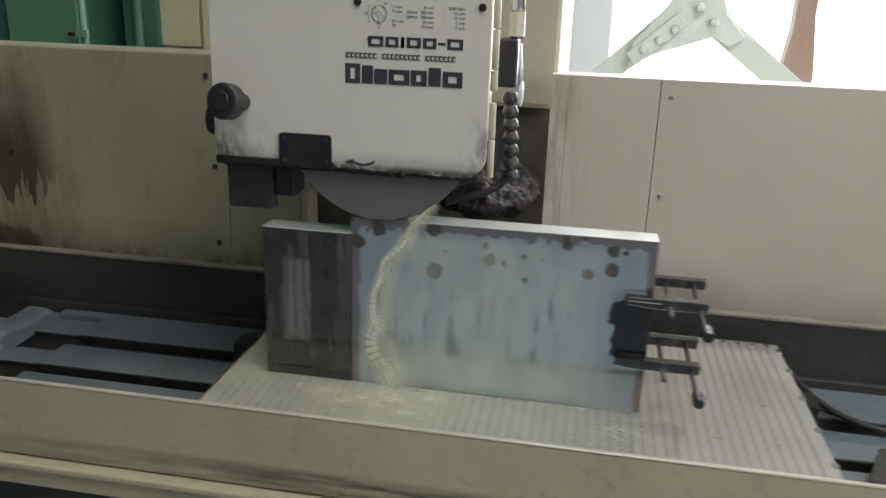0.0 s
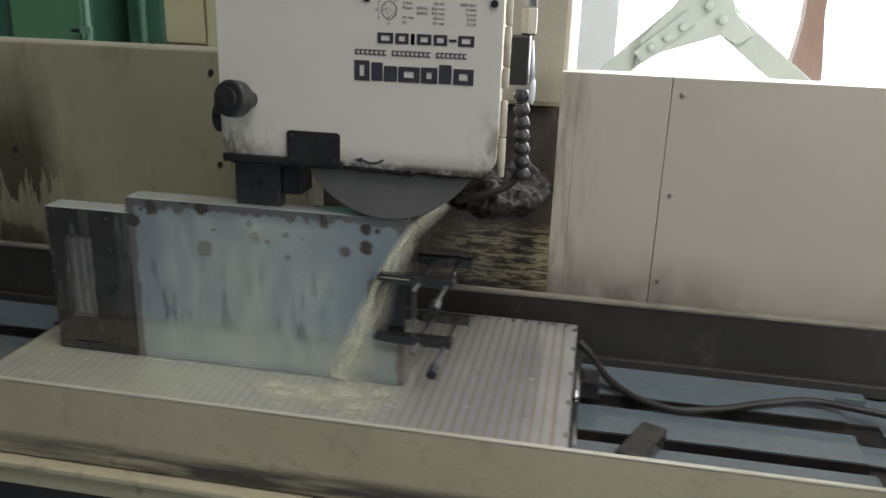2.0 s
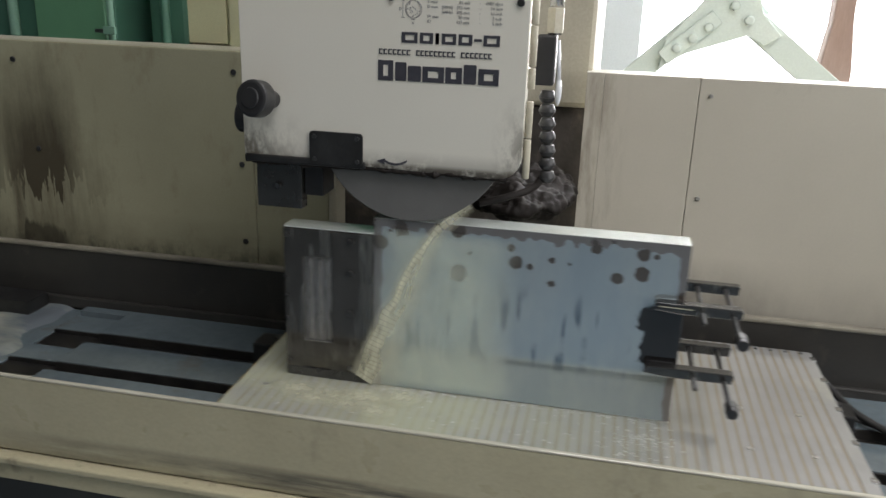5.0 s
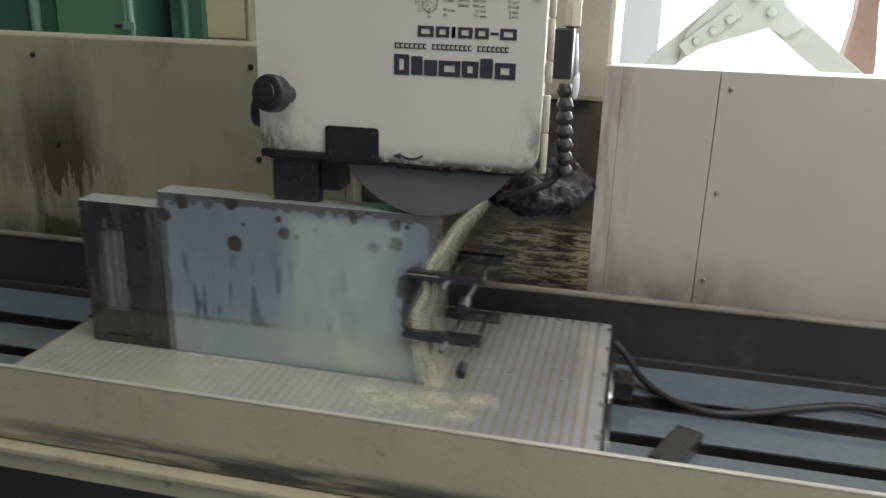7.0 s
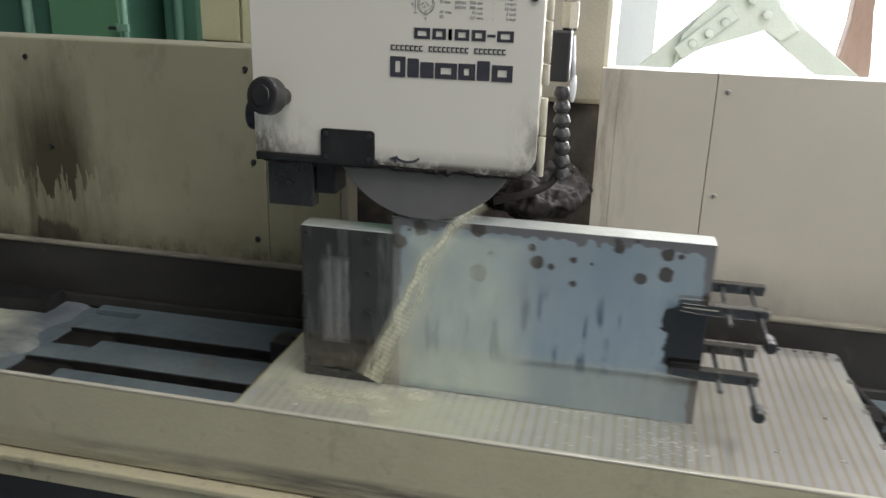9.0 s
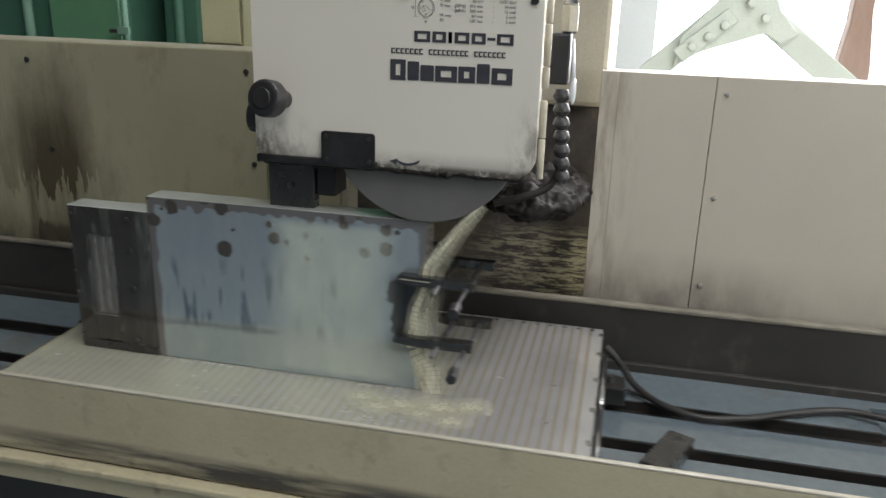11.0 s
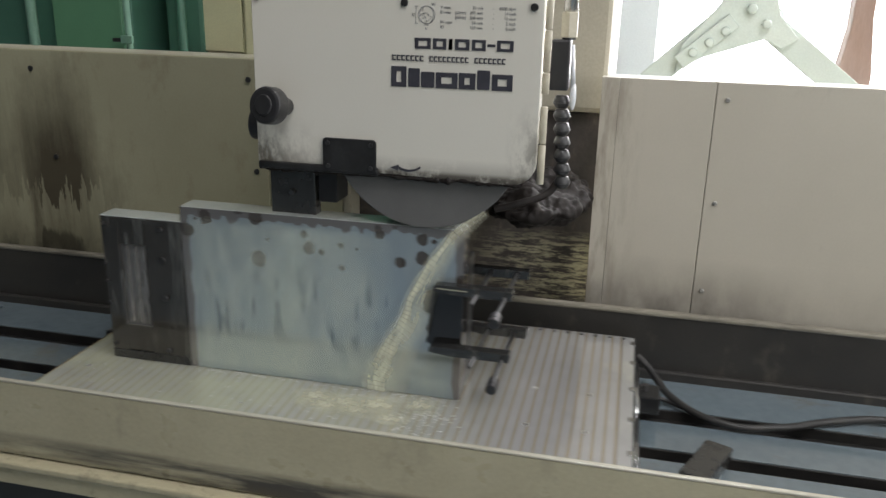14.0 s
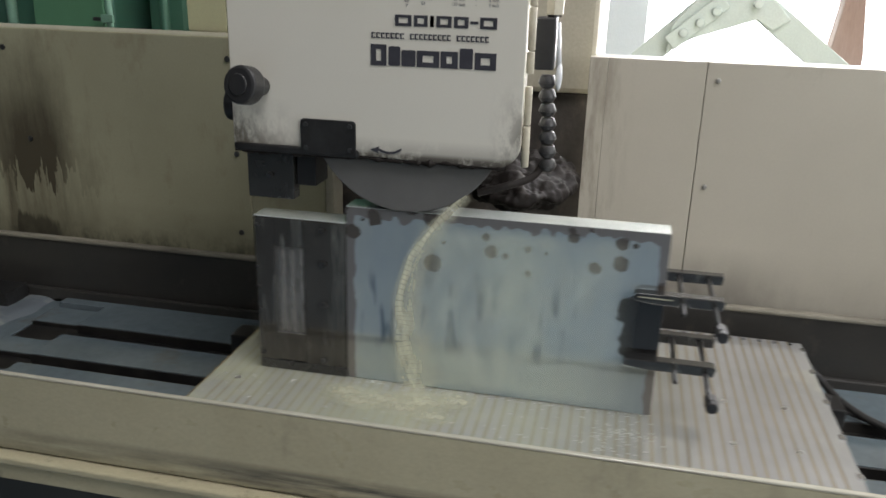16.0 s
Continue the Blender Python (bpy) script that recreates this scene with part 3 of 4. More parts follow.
body_outline = [(-0.262, 1.345), (0.14, 1.345), (0.165, 1.38), (0.165, 1.72), (0.11, 1.79), (-0.21, 1.79), (-0.262, 1.72)]
part("guard_body", slab(body_outline[::1], 0.062, 0.12, 0.003), gp, guard)
bm = slab([(-0.262, 1.36), (-0.262, 1.72), (-0.21, 1.79), (0.11, 1.79), (0.165, 1.72), (0.165, 1.38), (0.159, 1.38), (0.159, 1.715), (0.108, 1.783), (-0.208, 1.783), (-0.256, 1.715), (-0.256, 1.36)], 0.0105, 0.062)
part("guard_rim", bm, gp, guard)
part("bottom_lip", box(-0.272, -0.070, -0.004, 0.062, 1.333, 1.345, 0.003), black_steel, guard, "sludge-blackened lower lip")
bm = bmesh.new()
rings = []
for k in range(181):
    x = -0.272 + 0.425 * k / 180
    lump = 0.55 + 0.9 * abs(noise.noise(Vector((x * 38, 4.0, 1.0)))) + 0.7 * max(0.0, noise.noise(Vector((x * 110, 2.0, 5.0))))
    rings.append([bm.verts.new((x, 0.004 + 0.0055 * lump * math.cos(a * math.pi / 5), 1.3325 + 0.0048 * lump * math.sin(a * math.pi / 5) + 0.004 * max(0.0, noise.noise(Vector((x * 24, 8.0, 2.0)))))) for a in range(10)])
for r0, r1 in zip(rings, rings[1:]):
    for a in range(10):
        bm.faces.new((r0[a], r0[(a + 1) % 10], r1[(a + 1) % 10], r1[a]))
part("drip_edge", bm, grime, guard, "black sludge caked along the lower edge", True)
for z0, z1 in ((1.335, 1.395), (1.397, 1.452), (1.470, 1.500), (1.502, 1.560), (1.562, 1.62), (1.625, 1.70)):
    part("hinge_knuckle", rod((0.180, 0.014, z0), (0.180, 0.014, z1), 0.0055, 14, None, 0.001), cream, guard, smooth=True)
for x, z in ((-0.030, 1.5935), (0.160, 1.5915), (-0.262, 1.597)):
    screw(x, 0.0, z, guard, 0.0058, black_steel)
knob = part("clamp_knob", rod((-0.222, 0.0, 1.433), (-0.226, -0.030, 1.438), 0.014, 20), black_plastic, guard, "black plastic clamping knob", True)
bm = rod((-0.229, -0.024, 1.436), (-0.235, -0.052, 1.441), 0.0285, 36, None, 0.005)
rod((-0.2348, -0.051, 1.4409), (-0.2358, -0.055, 1.4416), 0.016, 28, bm, 0.002)
part("knob_grip", bm, black_plastic, knob)
bm = rod((-0.262, 0.05, 1.395), (-0.302, 0.05, 1.395), 0.026, 28, None, 0.004)
part("side_knob", bm, black_plastic, guard, "black plastic side knob")
bpl = part("window_plate", slab(rounded(-0.161, -0.0735, 1.338, 1.389, (0.002, 0.006, 0.006, 0.006)), -0.0045, -0.0005, 0.001), black_steel, guard, "blackened cover plate held by four screws")
for x, z in ((-0.152, 1.381), (-0.082, 1.381), (-0.152, 1.345), (-0.082, 1.345)):
    part("screw", rod((x, -0.0045, z), (x, -0.0075, z), 0.0036, 12), screw_steel, bpl)
# direction arrow
arc = []
for k in range(13):
    a = k / 12
    arc.append((-0.040 + 0.037 * a, 1.3425 + 0.006 * (2 * a - 1.0) ** 2 + 0.001 * a))
up = [(x, z + 0.0036) for x, z in arc]
part("arrow_shaft", slab(arc + up[::-1], -0.0012, -0.0004), ink, guard, "printed black rotation arrow")
part("arrow_head", slab([(-0.0515, 1.3485), (-0.0385, 1.3435), (-0.0395, 1.3485), (-0.0375, 1.3535)], -0.0014, -0.0005), ink, guard)
# maker's mark as plain dark shapes
for x0, x1, z0, z1 in ((-0.050, -0.0265, 1.4725, 1.5025), (-0.0235, -0.006, 1.4730, 1.5005), (-0.004, 0.0165, 1.4730, 1.4960), (0.0185, 0.0515, 1.4730, 1.4960),
                       (0.0535, 0.0785, 1.4730, 1.4965), (0.0810, 0.1000, 1.4735, 1.5015), (0.1030, 0.1335, 1.4730, 1.4965)):
    w = min(0.0085, (x1 - x0) * 0.34)
    if z1 - z0 > 0.029 or x1 - x0 > 0.024:
        for a, b, c, d in ((x0, x0 + w, z0, z1), (x1 - w, x1, z0, z1), (x0 + w, x1 - w, z1 - 0.0068, z1), (x0 + w, x1 - w, z0, z0 + 0.0068)):
            part("mark", slab([(a, c), (b, c), (b, d), (a, d)], -0.0010, -0.0003), ink, guard)
    else:
        part("mark", slab(rounded(x0, x1, z0, z1, (0.002,) * 4, 3), -0.0010, -0.0003), ink, guard)
x = -0.049
for w in (0.0071,) * 7 + (0.0,) + (0.0067,) * 9 + (0.0,) + (0.0067,) * 7:
    if w:
        part("mark", slab([(x, 1.5110), (x + w * 0.30, 1.5110), (x + w * 0.30, 1.5190), (x, 1.5190)], -0.0009, -0.0003), ink, guard)
        part("mark", slab([(x + w * 0.30, 1.5172), (x + w * 0.82, 1.5172), (x + w * 0.82, 1.5190), (x + w * 0.30, 1.5190)], -0.0009, -0.0003), ink, guard)
        part("mark", slab([(x + w * 0.30, 1.5110), (x + w * 0.82, 1.5110), (x + w * 0.82, 1.5127), (x + w * 0.30, 1.5127)], -0.0009, -0.0003), ink, guard)
    x += w or 0.0075
for x0, x1 in ((-0.014, 0.010), (0.0135, 0.0335), (0.0375, 0.0425), (0.0465, 0.0680), (0.0715, 0.0920), (0.1085, 0.1325)):
    for a, b, c, d in ((x0, min(x1, x0 + 0.0052), 1.5290, 1.5445), (x1 - 0.0052, x1, 1.5290, 1.5445), (x0 + 0.005, x1 - 0.005, 1.5405, 1.5445), (x0 + 0.005, x1 - 0.005, 1.5290, 1.5330)):
        if b - a > 0.001 and not (x1 - x0 < 0.006 and a > x0):
            part("mark", slab([(a, c), (b, c), (b, d), (a, d)], -0.0010, -0.0003), ink, guard)
part("mark", slab([(0.0945, 1.535), (0.1060, 1.535), (0.1060, 1.5388), (0.0945, 1.5388)], -0.0010, -0.0003), ink, guard)
# wheel data
for k, (a, b, c, d) in enumerate((("V max", "", "35 m/s", "6500 sfpm"), ("D max", "(50Hz)", "355 mm", "14 inch"), ("", "(60Hz)", "305 mm", "12 inch"), ("W max", "", "50 mm", "2 inch"), ("ID", "", "127 mm", "5 inch"))):
    z = 1.5865 - 0.0069 * k
    for text, x, al in ((a, 0.0235, "LEFT"), (b, 0.0615, "RIGHT"), (c, 0.0865, "RIGHT"), ("-" if c else "", 0.1005, "LEFT"), (d, 0.134, "RIGHT")):
        if text:
            writing(text, x, z, 0.0042, -0.0004, guard, "data_line", al)
bm = bmesh.new()
for rx, rz in ((0.0105, 0.0125), (0.0125, 0.0125)):
    ring = [(0.003 + rx * math.cos(radians(a)), 1.577 + rz * math.sin(radians(a))) for a in range(0, 360, 12)]
    for (xa, za), (xb, zb) in zip(ring, ring[1:] + ring[:1]):
        rod((xa, -0.0003, za), (xb, -0.0003, zb), 0.0004, 4, bm)
for xa, za, xb, zb in ((-0.013, 1.589, -0.013, 1.565), (-0.015, 1.589, -0.010, 1.589), (-0.015, 1.565, -0.010, 1.565), (-0.001, 1.563, 0.006, 1.5625)):
    rod((xa, -0.0003, za), (xb, -0.0003, zb), 0.0004, 4, bm)
rng = random.Random(2)
for k in range(26):
    a, q = rng.uniform(0, 6.28), rng.uniform(0.2, 0.85)
    rod((0.003 + 0.0105 * q * math.cos(a), -0.0002, 1.577 + 0.0125 * q * math.sin(a)), (0.003 + 0.0105 * q * math.cos(a), -0.0007, 1.577 + 0.0125 * q * math.sin(a)), 0.0007, 6, bm)
part("wheel_sketch", bm, grey_ink, guard, "small printed sketch of a grinding wheel")
writing("D", -0.019, 1.575, 0.0042, -0.0004, guard, "data_line")
writing("V", 0.001, 1.5555, 0.0042, -0.0004, guard, "data_line")
writing("W", 0.010, 1.590, 0.0042, -0.0004, guard, "data_line")

wheel = thing("grinding_wheel", (0.0, 0.03, 1.4035), "smooth grey abrasive grinding wheel under the guard", "grinding wheel")
bm = rod((0, 0.012, 1.4035), (0, 0.055, 1.4035), 0.1525, 128, None, 0.002)
part("abrasive", bm, wheel_grit, wheel, smooth=False)
part("flange", rod((0, 0.0105, 1.4035), (0, 0.012, 1.4035), 0.06, 48), screw_steel, wheel)

dress = thing("dresser_bracket", (-0.23, 0.05, 1.25), "blackened steel bracket hanging below the guard", "bracket")
part("plate", box(-0.270, -0.191, 0.035, 0.060, 1.2485, 1.335, 0.002), block_steel, dress)
part("stop", box(-0.1895, -0.157, 0.045, 0.10, 1.271, 1.335, 0.002), black_plastic, dress)
part("nut", rod((-0.231, 0.035, 1.288), (-0.231, 0.028, 1.287), 0.005, 6), screw_steel, dress)

hose = thing("coolant_hose", (0.2, 0.08, 1.33), "black jointed coolant hose with valve block beside the guard", "coolant hose")
part("valve", box(0.179, 0.2085, 0.065, 0.100, 1.470, 1.545, 0.003), black_plastic, hose)
part("pipe", rod((0.204, 0.082, 1.545), (0.206, 0.082, 1.85), 0.0105, 18), bright_steel, hose, smooth=True)
part("collar", rod((0.204, 0.082, 1.548), (0.204, 0.082, 1.585), 0.0135, 6, None, 0.001), cream, hose)
for k in range(7):
    z = 1.462 - 0.021 * k
    x = 0.1995 + 0.0014 * k
    bm = rod((x, 0.08, z), (x, 0.08, z - 0.011), 0.0095, 18, None, 0.001, 0.014)
    rod((x, 0.08, z - 0.011), (x, 0.08, z - 0.0195), 0.014, 18, bm, 0.001, 0.0085)
    part("joint", bm, black_plastic, hose, smooth=True)
drop = bmesh.new()
bmesh.ops.create_uvsphere(drop, u_segments=16, v_segments=10, radius=0.011, matrix=Matrix.Translation((0.2165, 0.07, 1.462)) @ Matrix.Diagonal((0.48, 0.48, 2.0, 1)))
rod((0.2120, 0.074, 1.538), (0.2160, 0.070, 1.470), 0.0022, 10, drop, 0.0, 0.0042)
part("wet_sleeve", drop, surface("clear_wet_plastic", (0.7, 0.72, 0.74), (0.6, 0.62, 0.64), 0.1, scale=30, coat=1.0), hose, smooth=True)
tube([(0.200, 0.08, 1.325), (0.19, 0.075, 1.31), (0.15, 0.05, 1.295), (0.108, 0.034, 1.285)], 0.006, grime, "nozzle", hose, "sludge-covered nozzle")

# ---- travelling table ----
table = riding(thing("machine_table", (0.35, 0.125, 0.70), "slotted machine table with splash trough, flooded with milky coolant", "machine table"))
part("tray", box(-1.25, 1.75, -0.127, 0.44, 0.76, 0.828, 0.003), dark_steel, table)
part("slot_floor", box(-0.745, 1.455, -0.12, 0.372, 0.8285, 0.8335, 0), slot_steel, table, "dark T-slot bottom")
part("coolant_pool", box(-1.24, -0.747, -0.135, 0.404, 0.829, 0.836, 0.001), table_film, table, "shallow milky coolant in the trough")
part("coolant_pool", box(1.457, 1.74, -0.135, 0.404, 0.829, 0.836, 0.001), table_film, table, "shallow milky coolant in the trough")
part("coolant_pool", box(-0.747, 1.457, 0.3755, 0.404, 0.829, 0.848, 0.001), table_film, table, "shallow milky blue coolant in the trough")
bands = ((-0.125, -0.075), (-0.035, 0.080), (0.114, 0.214), (0.262, 0.375))
for y0, y1 in bands:
    land = part("table_land", box(-0.62, 1.39, y0, y1, 0.800, 0.853, 0.0015), slot_steel, table)
    part("coolant_film", box(-0.618, 1.388, y0 + 0.002, y1 - 0.002, 0.8532, 0.8552, 0.0008), table_film, land, "milky coolant film")
    for xa, xb in ((-0.745, -0.622), (1.392, 1.455)):
        step = part("table_end", box(xa, xb, y0 + 0.016, y1 - 0.016, 0.800, 0.842, 0.0015), slot_steel, table)
        part("coolant_film", box(xa + 0.002, xb - 0.002, y0 + 0.018, y1 - 0.018, 0.8422, 0.8440, 0.0008), table_film, step, "milky coolant film")
part("rear_splash", box(-1.25, 1.75, 0.42, 0.426, 0.80, 0.982, 0.001), dark_steel, table, "dark rear splash plate")
# Thin lip added, pale for the highlight along the splash plate's top.
part("splash_lip", box(-1.25, 1.75, 0.4175, 0.4285, 0.9822, 0.9862, 0.0012), glint_lip, table, "upper lip, paler to stand for its highlight")
part("rear_ledge", box(-1.25, 1.75, 0.405, 0.4195, 0.838, 0.866, 0.003), dark_steel, table)
# The rail's highlight is put into its paler tone.
part("rear_rail", box(-1.25, 1.75, 0.416, 0.436, 0.983, 0.992, 0.003), surface("highlit_rail_edge", (0.30, 0.28, 0.22), (0.12, 0.11, 0.09), 0.4, scale=14, stretch=(0.4, 1, 1)), table, "top edge, its highlight put into the pale colour")
part("end_stop", box(-1.25, -0.85, 0.33, 0.404, 0.838, 0.875, 0.003), black_steel, table)

ap = apron_paint
nt = ap.node_tree
smear = calc(nt, "MULTIPLY", span(nt, "Z", [(0.110, 1.0), (0.140, 1.0), (0.150, 0.7), (0.161, 0.0)]), ramp(nt, noise_tex(nt, 7, (0.5, 1, 5), 7.0, 0.65), [(0.33, (0.05, 0.05, 0.05)), (0.55, (1, 1, 1))]))
overlay(ap, calc(nt, "MULTIPLY", smear, span(nt, "X", [(-1.05, 0.9), (-0.98, 0.5), (-0.90, 0.2), (-0.78, 0.45), (-0.5, 0.6), (-0.3, 1.0), (0.2, 1.0), (1.0, 0.8)])), (0.055, 0.05, 0.042))
part("apron", box(-0.672, 1.345, -0.134, -0.128, 0.814, 0.9548, 0.001), ap, table, "cream front splash plate, smeared along its foot")
# Lip is paler than the apron to stand for its highlight.
part("apron_lip", box(-0.672, 1.345, -0.1350, -0.1265, 0.9552, 0.9602, 0.0020, None, 3), surface("bright_lip_highlight", (0.52, 0.50, 0.41), (0.42, 0.40, 0.32), 0.2, scale=20, stretch=(0.3, 1, 1), coat=0.4), table, "rolled top edge, its highlight put into a paler colour")
rail_paint = surface("yellowed_rail_enamel", (0.47, 0.43, 0.29), (0.40, 0.36, 0.24), 0.34, scale=4, dirt=(0.10, 0.085, 0.06), dirt_amount=0.12, dirt_scale=20)
part("rail_cover", box(-0.674, 1.60, -0.156, -0.115, 0.7960, 0.8100, 0.004, None, 3), rail_paint, table, "cream guide-way cover strip")
part("rail_skirt", box(-0.674, 1.60, -0.146, -0.115, 0.760, 0.7950, 0.002), rail_paint, table)
part("end_panel", slab(rounded(1.335, 1.70, 0.70, 1.104, (0, 0, 0.0, 0.012)), -0.150, -0.1365, 0.002), cream, table, "tall cream end panel with a rounded corner")
part("end_cap", box(1.385, 1.45, -0.119, -0.06, 1.08, 1.112, 0.004), dark_steel, table)
part("end_panel", box(-1.05, -0.678, -0.152, -0.120, 0.760, 0.962, 0.003), apron_paint, table)
for z in (0.81, 0.845):
    screw(-0.690, -0.152, z, table, 0.0045)
part("trough_end", box(-1.256, -1.25, -0.14, 0.43, 0.80, 0.95, 0.001), dark_steel, table)
part("trough_end", box(1.75, 1.756, -0.14, 0.43, 0.80, 0.95, 0.001), dark_steel, table)
froth = bmesh.new()
for ix in range(31):
    for iy in range(25):
        x, y = -1.2 + 0.45 * ix / 30, -0.13 + 0.535 * iy / 24
        froth.verts.new((x, y, 0.842 + 0.006 * noise.noise(Vector((x * 14, y * 14, 1))) - 0.02 * max(0.0, (x + 0.80 + 0.05 * noise.noise(Vector((y * 9, 2, 3)))) / 0.05)))
froth.verts.ensure_lookup_table()
for ix in range(30):
    for iy in range(24):
        froth.faces.new([froth.verts[k] for k in (ix * 25 + iy, (ix + 1) * 25 + iy, (ix + 1) * 25 + iy + 1, ix * 25 + iy + 1)])
part("froth", froth, froth_mat, table, "creamy froth pooled at the trough end", True)

# ---- magnetic chuck ----
chuck = riding(thing("magnetic_chuck", (0.367, 0.125, 0.855), "wet magnetic chuck with steel and brass pole strips", "magnetic chuck"))
part("body", box(-0.140, 0.874, -0.1225, 0.372, 0.856, 0.936, 0.003), surface("wet_chuck_casing", (0.14, 0.14, 0.13), (0.09, 0.09, 0.085), 0.3, metal=0.5, scale=6, coat=0.4), chuck)
part("end_strip", box(-0.1395, -0.1255, -0.1220, 0.3715, 0.9365, 0.9497, 0.001), pole_steel, chuck)
part("edge_line", box(-0.1412, -0.1397, -0.1222, 0.3717, 0.930, 0.9500, 0.0004), surface("tarnished_brass", (0.34, 0.25, 0.10), (0.14, 0.11, 0.06), 0.35, metal=0.5, scale=40), chuck, "tarnished brass edge")
part("end_strip", box(0.8502, 0.8735, -0.1220, 0.3715, 0.9365, 0.9497, 0.001), pole_steel, chuck)
pitch = 0.0174
for k in range(56):
    x = -0.1245 + pitch * k
    part("pole_bar", box(x, x + 0.0128, -0.1220, 0.3715, 0.9365, 0.950, 0), pole_steel, chuck)
    part("separator", box(x + 0.0128, x + 0.0174, -0.1220, 0.3715, 0.9365, 0.9498, 0), pole_brass, chuck)
for x in (-0.09, 0.705, 0.80):
    for y in (-0.03, 0.10):
        part("screw", rod((x, y, 0.9495), (x, y, 0.9508), 0.0045, 12), cream_screw, chuck)
for k in range(10):
    x = 0.60 + 0.028 * k
    part("edge_screw", rod((x, 0.362, 0.9495), (x, 0.362, 0.9512), 0.004, 10), black_steel, chuck)
for y in (-0.075, 0.03, 0.14, 0.25, 0.34):
    part("edge_clip", box(0.866, 0.8755, y - 0.007, y + 0.007, 0.944, 0.9512, 0.0008), bright_steel, chuck)
for y in (0.02, 0.24):
    part("end_pipe", rod((0.882, y - 0.12, 0.90), (0.882, y + 0.12, 0.90), 0.006, 14), bright_steel, chuck, smooth=True)
part("terminal", box(0.876, 0.925, 0.205, 0.262, 0.870, 0.905, 0.003), black_steel, chuck, "black cable terminal with a bolt")
part("terminal_bolt", rod((0.897, 0.235, 0.905), (0.897, 0.235, 0.916), 0.008, 6), screw_steel, chuck)

for name, x0, x1, y0, y1, z1, lab in (("chuck_clamp", -0.225, -0.150, 0.205, 0.262, 0.905, "black steel chuck clamp with a hexagon bolt"), ("toe_clamp", 0.975, 1.022, -0.010, 0.115, 0.885, "dark worn steel toe clamp lying on the table")):
    c = riding(thing(name, ((x0 + x1) / 2, (y0 + y1) / 2, 0.855), lab, "clamp"))
    bm = box(x0, x1, y0, y1, 0.8555, z1, 0.003)
    if x0 > 0:
        bmesh.ops.rotate(bm, verts=bm.verts[:], cent=((x0 + x1) / 2, (y0 + y1) / 2, 0), matrix=Matrix.Rotation(radians(-24), 3, "Z"))
    part("body", bm, black_steel if x0 < 0 else block_steel, c)
    if x0 < 0:
        part("bolt", rod(((x0 + x1) / 2 + 0.01, 0.235, z1), ((x0 + x1) / 2 + 0.01, 0.235, z1 + 0.008), 0.010, 6), screw_steel, c)
cable = riding(thing("power_cable", (1.2, 0.25, 0.86), "thick black rubber cable lying across the table", "cable"))
tube([(0.882, 0.365, 0.915), (0.900, 0.36, 0.90), (0.955, 0.275, 0.873), (1.05, 0.213, 0.866), (1.14, 0.228, 0.866), (1.235, 0.275, 0.866), (1.33, 0.305, 0.868), (1.395, 0.288, 0.872), (1.47, 0.270, 0.872), (1.60, 0.25, 0.86)], 0.0070, rubber, "cable", cable)
tube([(0.885, 0.26, 0.89), (0.92, 0.28, 0.872), (0.99, 0.255, 0.862), (1.06, 0.225, 0.860)], 0.004, rubber, "thin_wire", cable)

rip = bmesh.new()
rng = random.Random(21)
for k in range(240):
    x, y = (rng.gauss(0.53, 0.035), rng.gauss(-0.055, 0.03)) if k < 110 else (rng.uniform(0.09, 0.585), rng.gauss(0.012, 0.003)) if k < 190 else (rng.uniform(-0.12, 0.45), rng.uniform(-0.11, 0.0))
    one = bmesh.new()
    bmesh.ops.create_icosphere(one, subdivisions=1, radius=1.0)
    one.transform(Matrix.Translation((x, y, 0.9502)) @ pose(0, 0, 0, 0, 0, rng.uniform(-50, 50)) @ Matrix.Diagonal((rng.uniform(0.0012, 0.0055), rng.uniform(0.0005, 0.0012), rng.uniform(0.0004, 0.0011), 1)))
    add(rip, one)
tagged(part("ripples", rip, water_bead, chuck, "glinting coolant ripples", True), kind="stuff")

# ---- angle block at the plate's end ----
blk = riding(thing("angle_block", (0.008, 0.04, 0.95), "dark wet steel angle block with a milled recess and bolts", "steel block"))
part("body", box(-0.0700, -0.0365, 0.0172, 0.062, 0.951, 1.221, 0.002), block_face, blk)
part("body", box(0.0145, 0.0860, 0.0172, 0.062, 0.951, 1.221, 0.002), block_face, blk)
part("body", box(-0.0365, 0.0145, 0.0172, 0.062, 1.172, 1.221, 0.0015), block_face, blk)
part("body", box(-0.0365, 0.0145, 0.0172, 0.062, 0.968, 1.020, 0.0015), block_face, blk)
part("recess", box(-0.0370, 0.0150, 0.022, 0.0615, 1.0195, 1.1725, 0.001), recess_steel, blk, "brighter milled recess")
# Three bars added to stand for upright reflections in the recess.
for x in (-0.030, -0.013, 0.004):
    part("streak_bar", box(x, x + 0.008, 0.0192, 0.0225, 1.024, 1.168, 0.0008), recess_steel, blk)
# Bright bar added as the highlight on the recess's lower ledge.
part("ledge_highlight", box(-0.0365, 0.0145, 0.0165, 0.0225, 1.0185, 1.0205, 0.0005), bright_steel, blk)
part("sole", box(-0.0690, 0.0870, 0.0160, 0.0625, 0.9505, 0.9670, 0.001), block_steel, blk)
part("cap", box(-0.0700, 0.0865, 0.0172, 0.0622, 1.2212, 1.2232, 0.0008), milky_steel, blk)
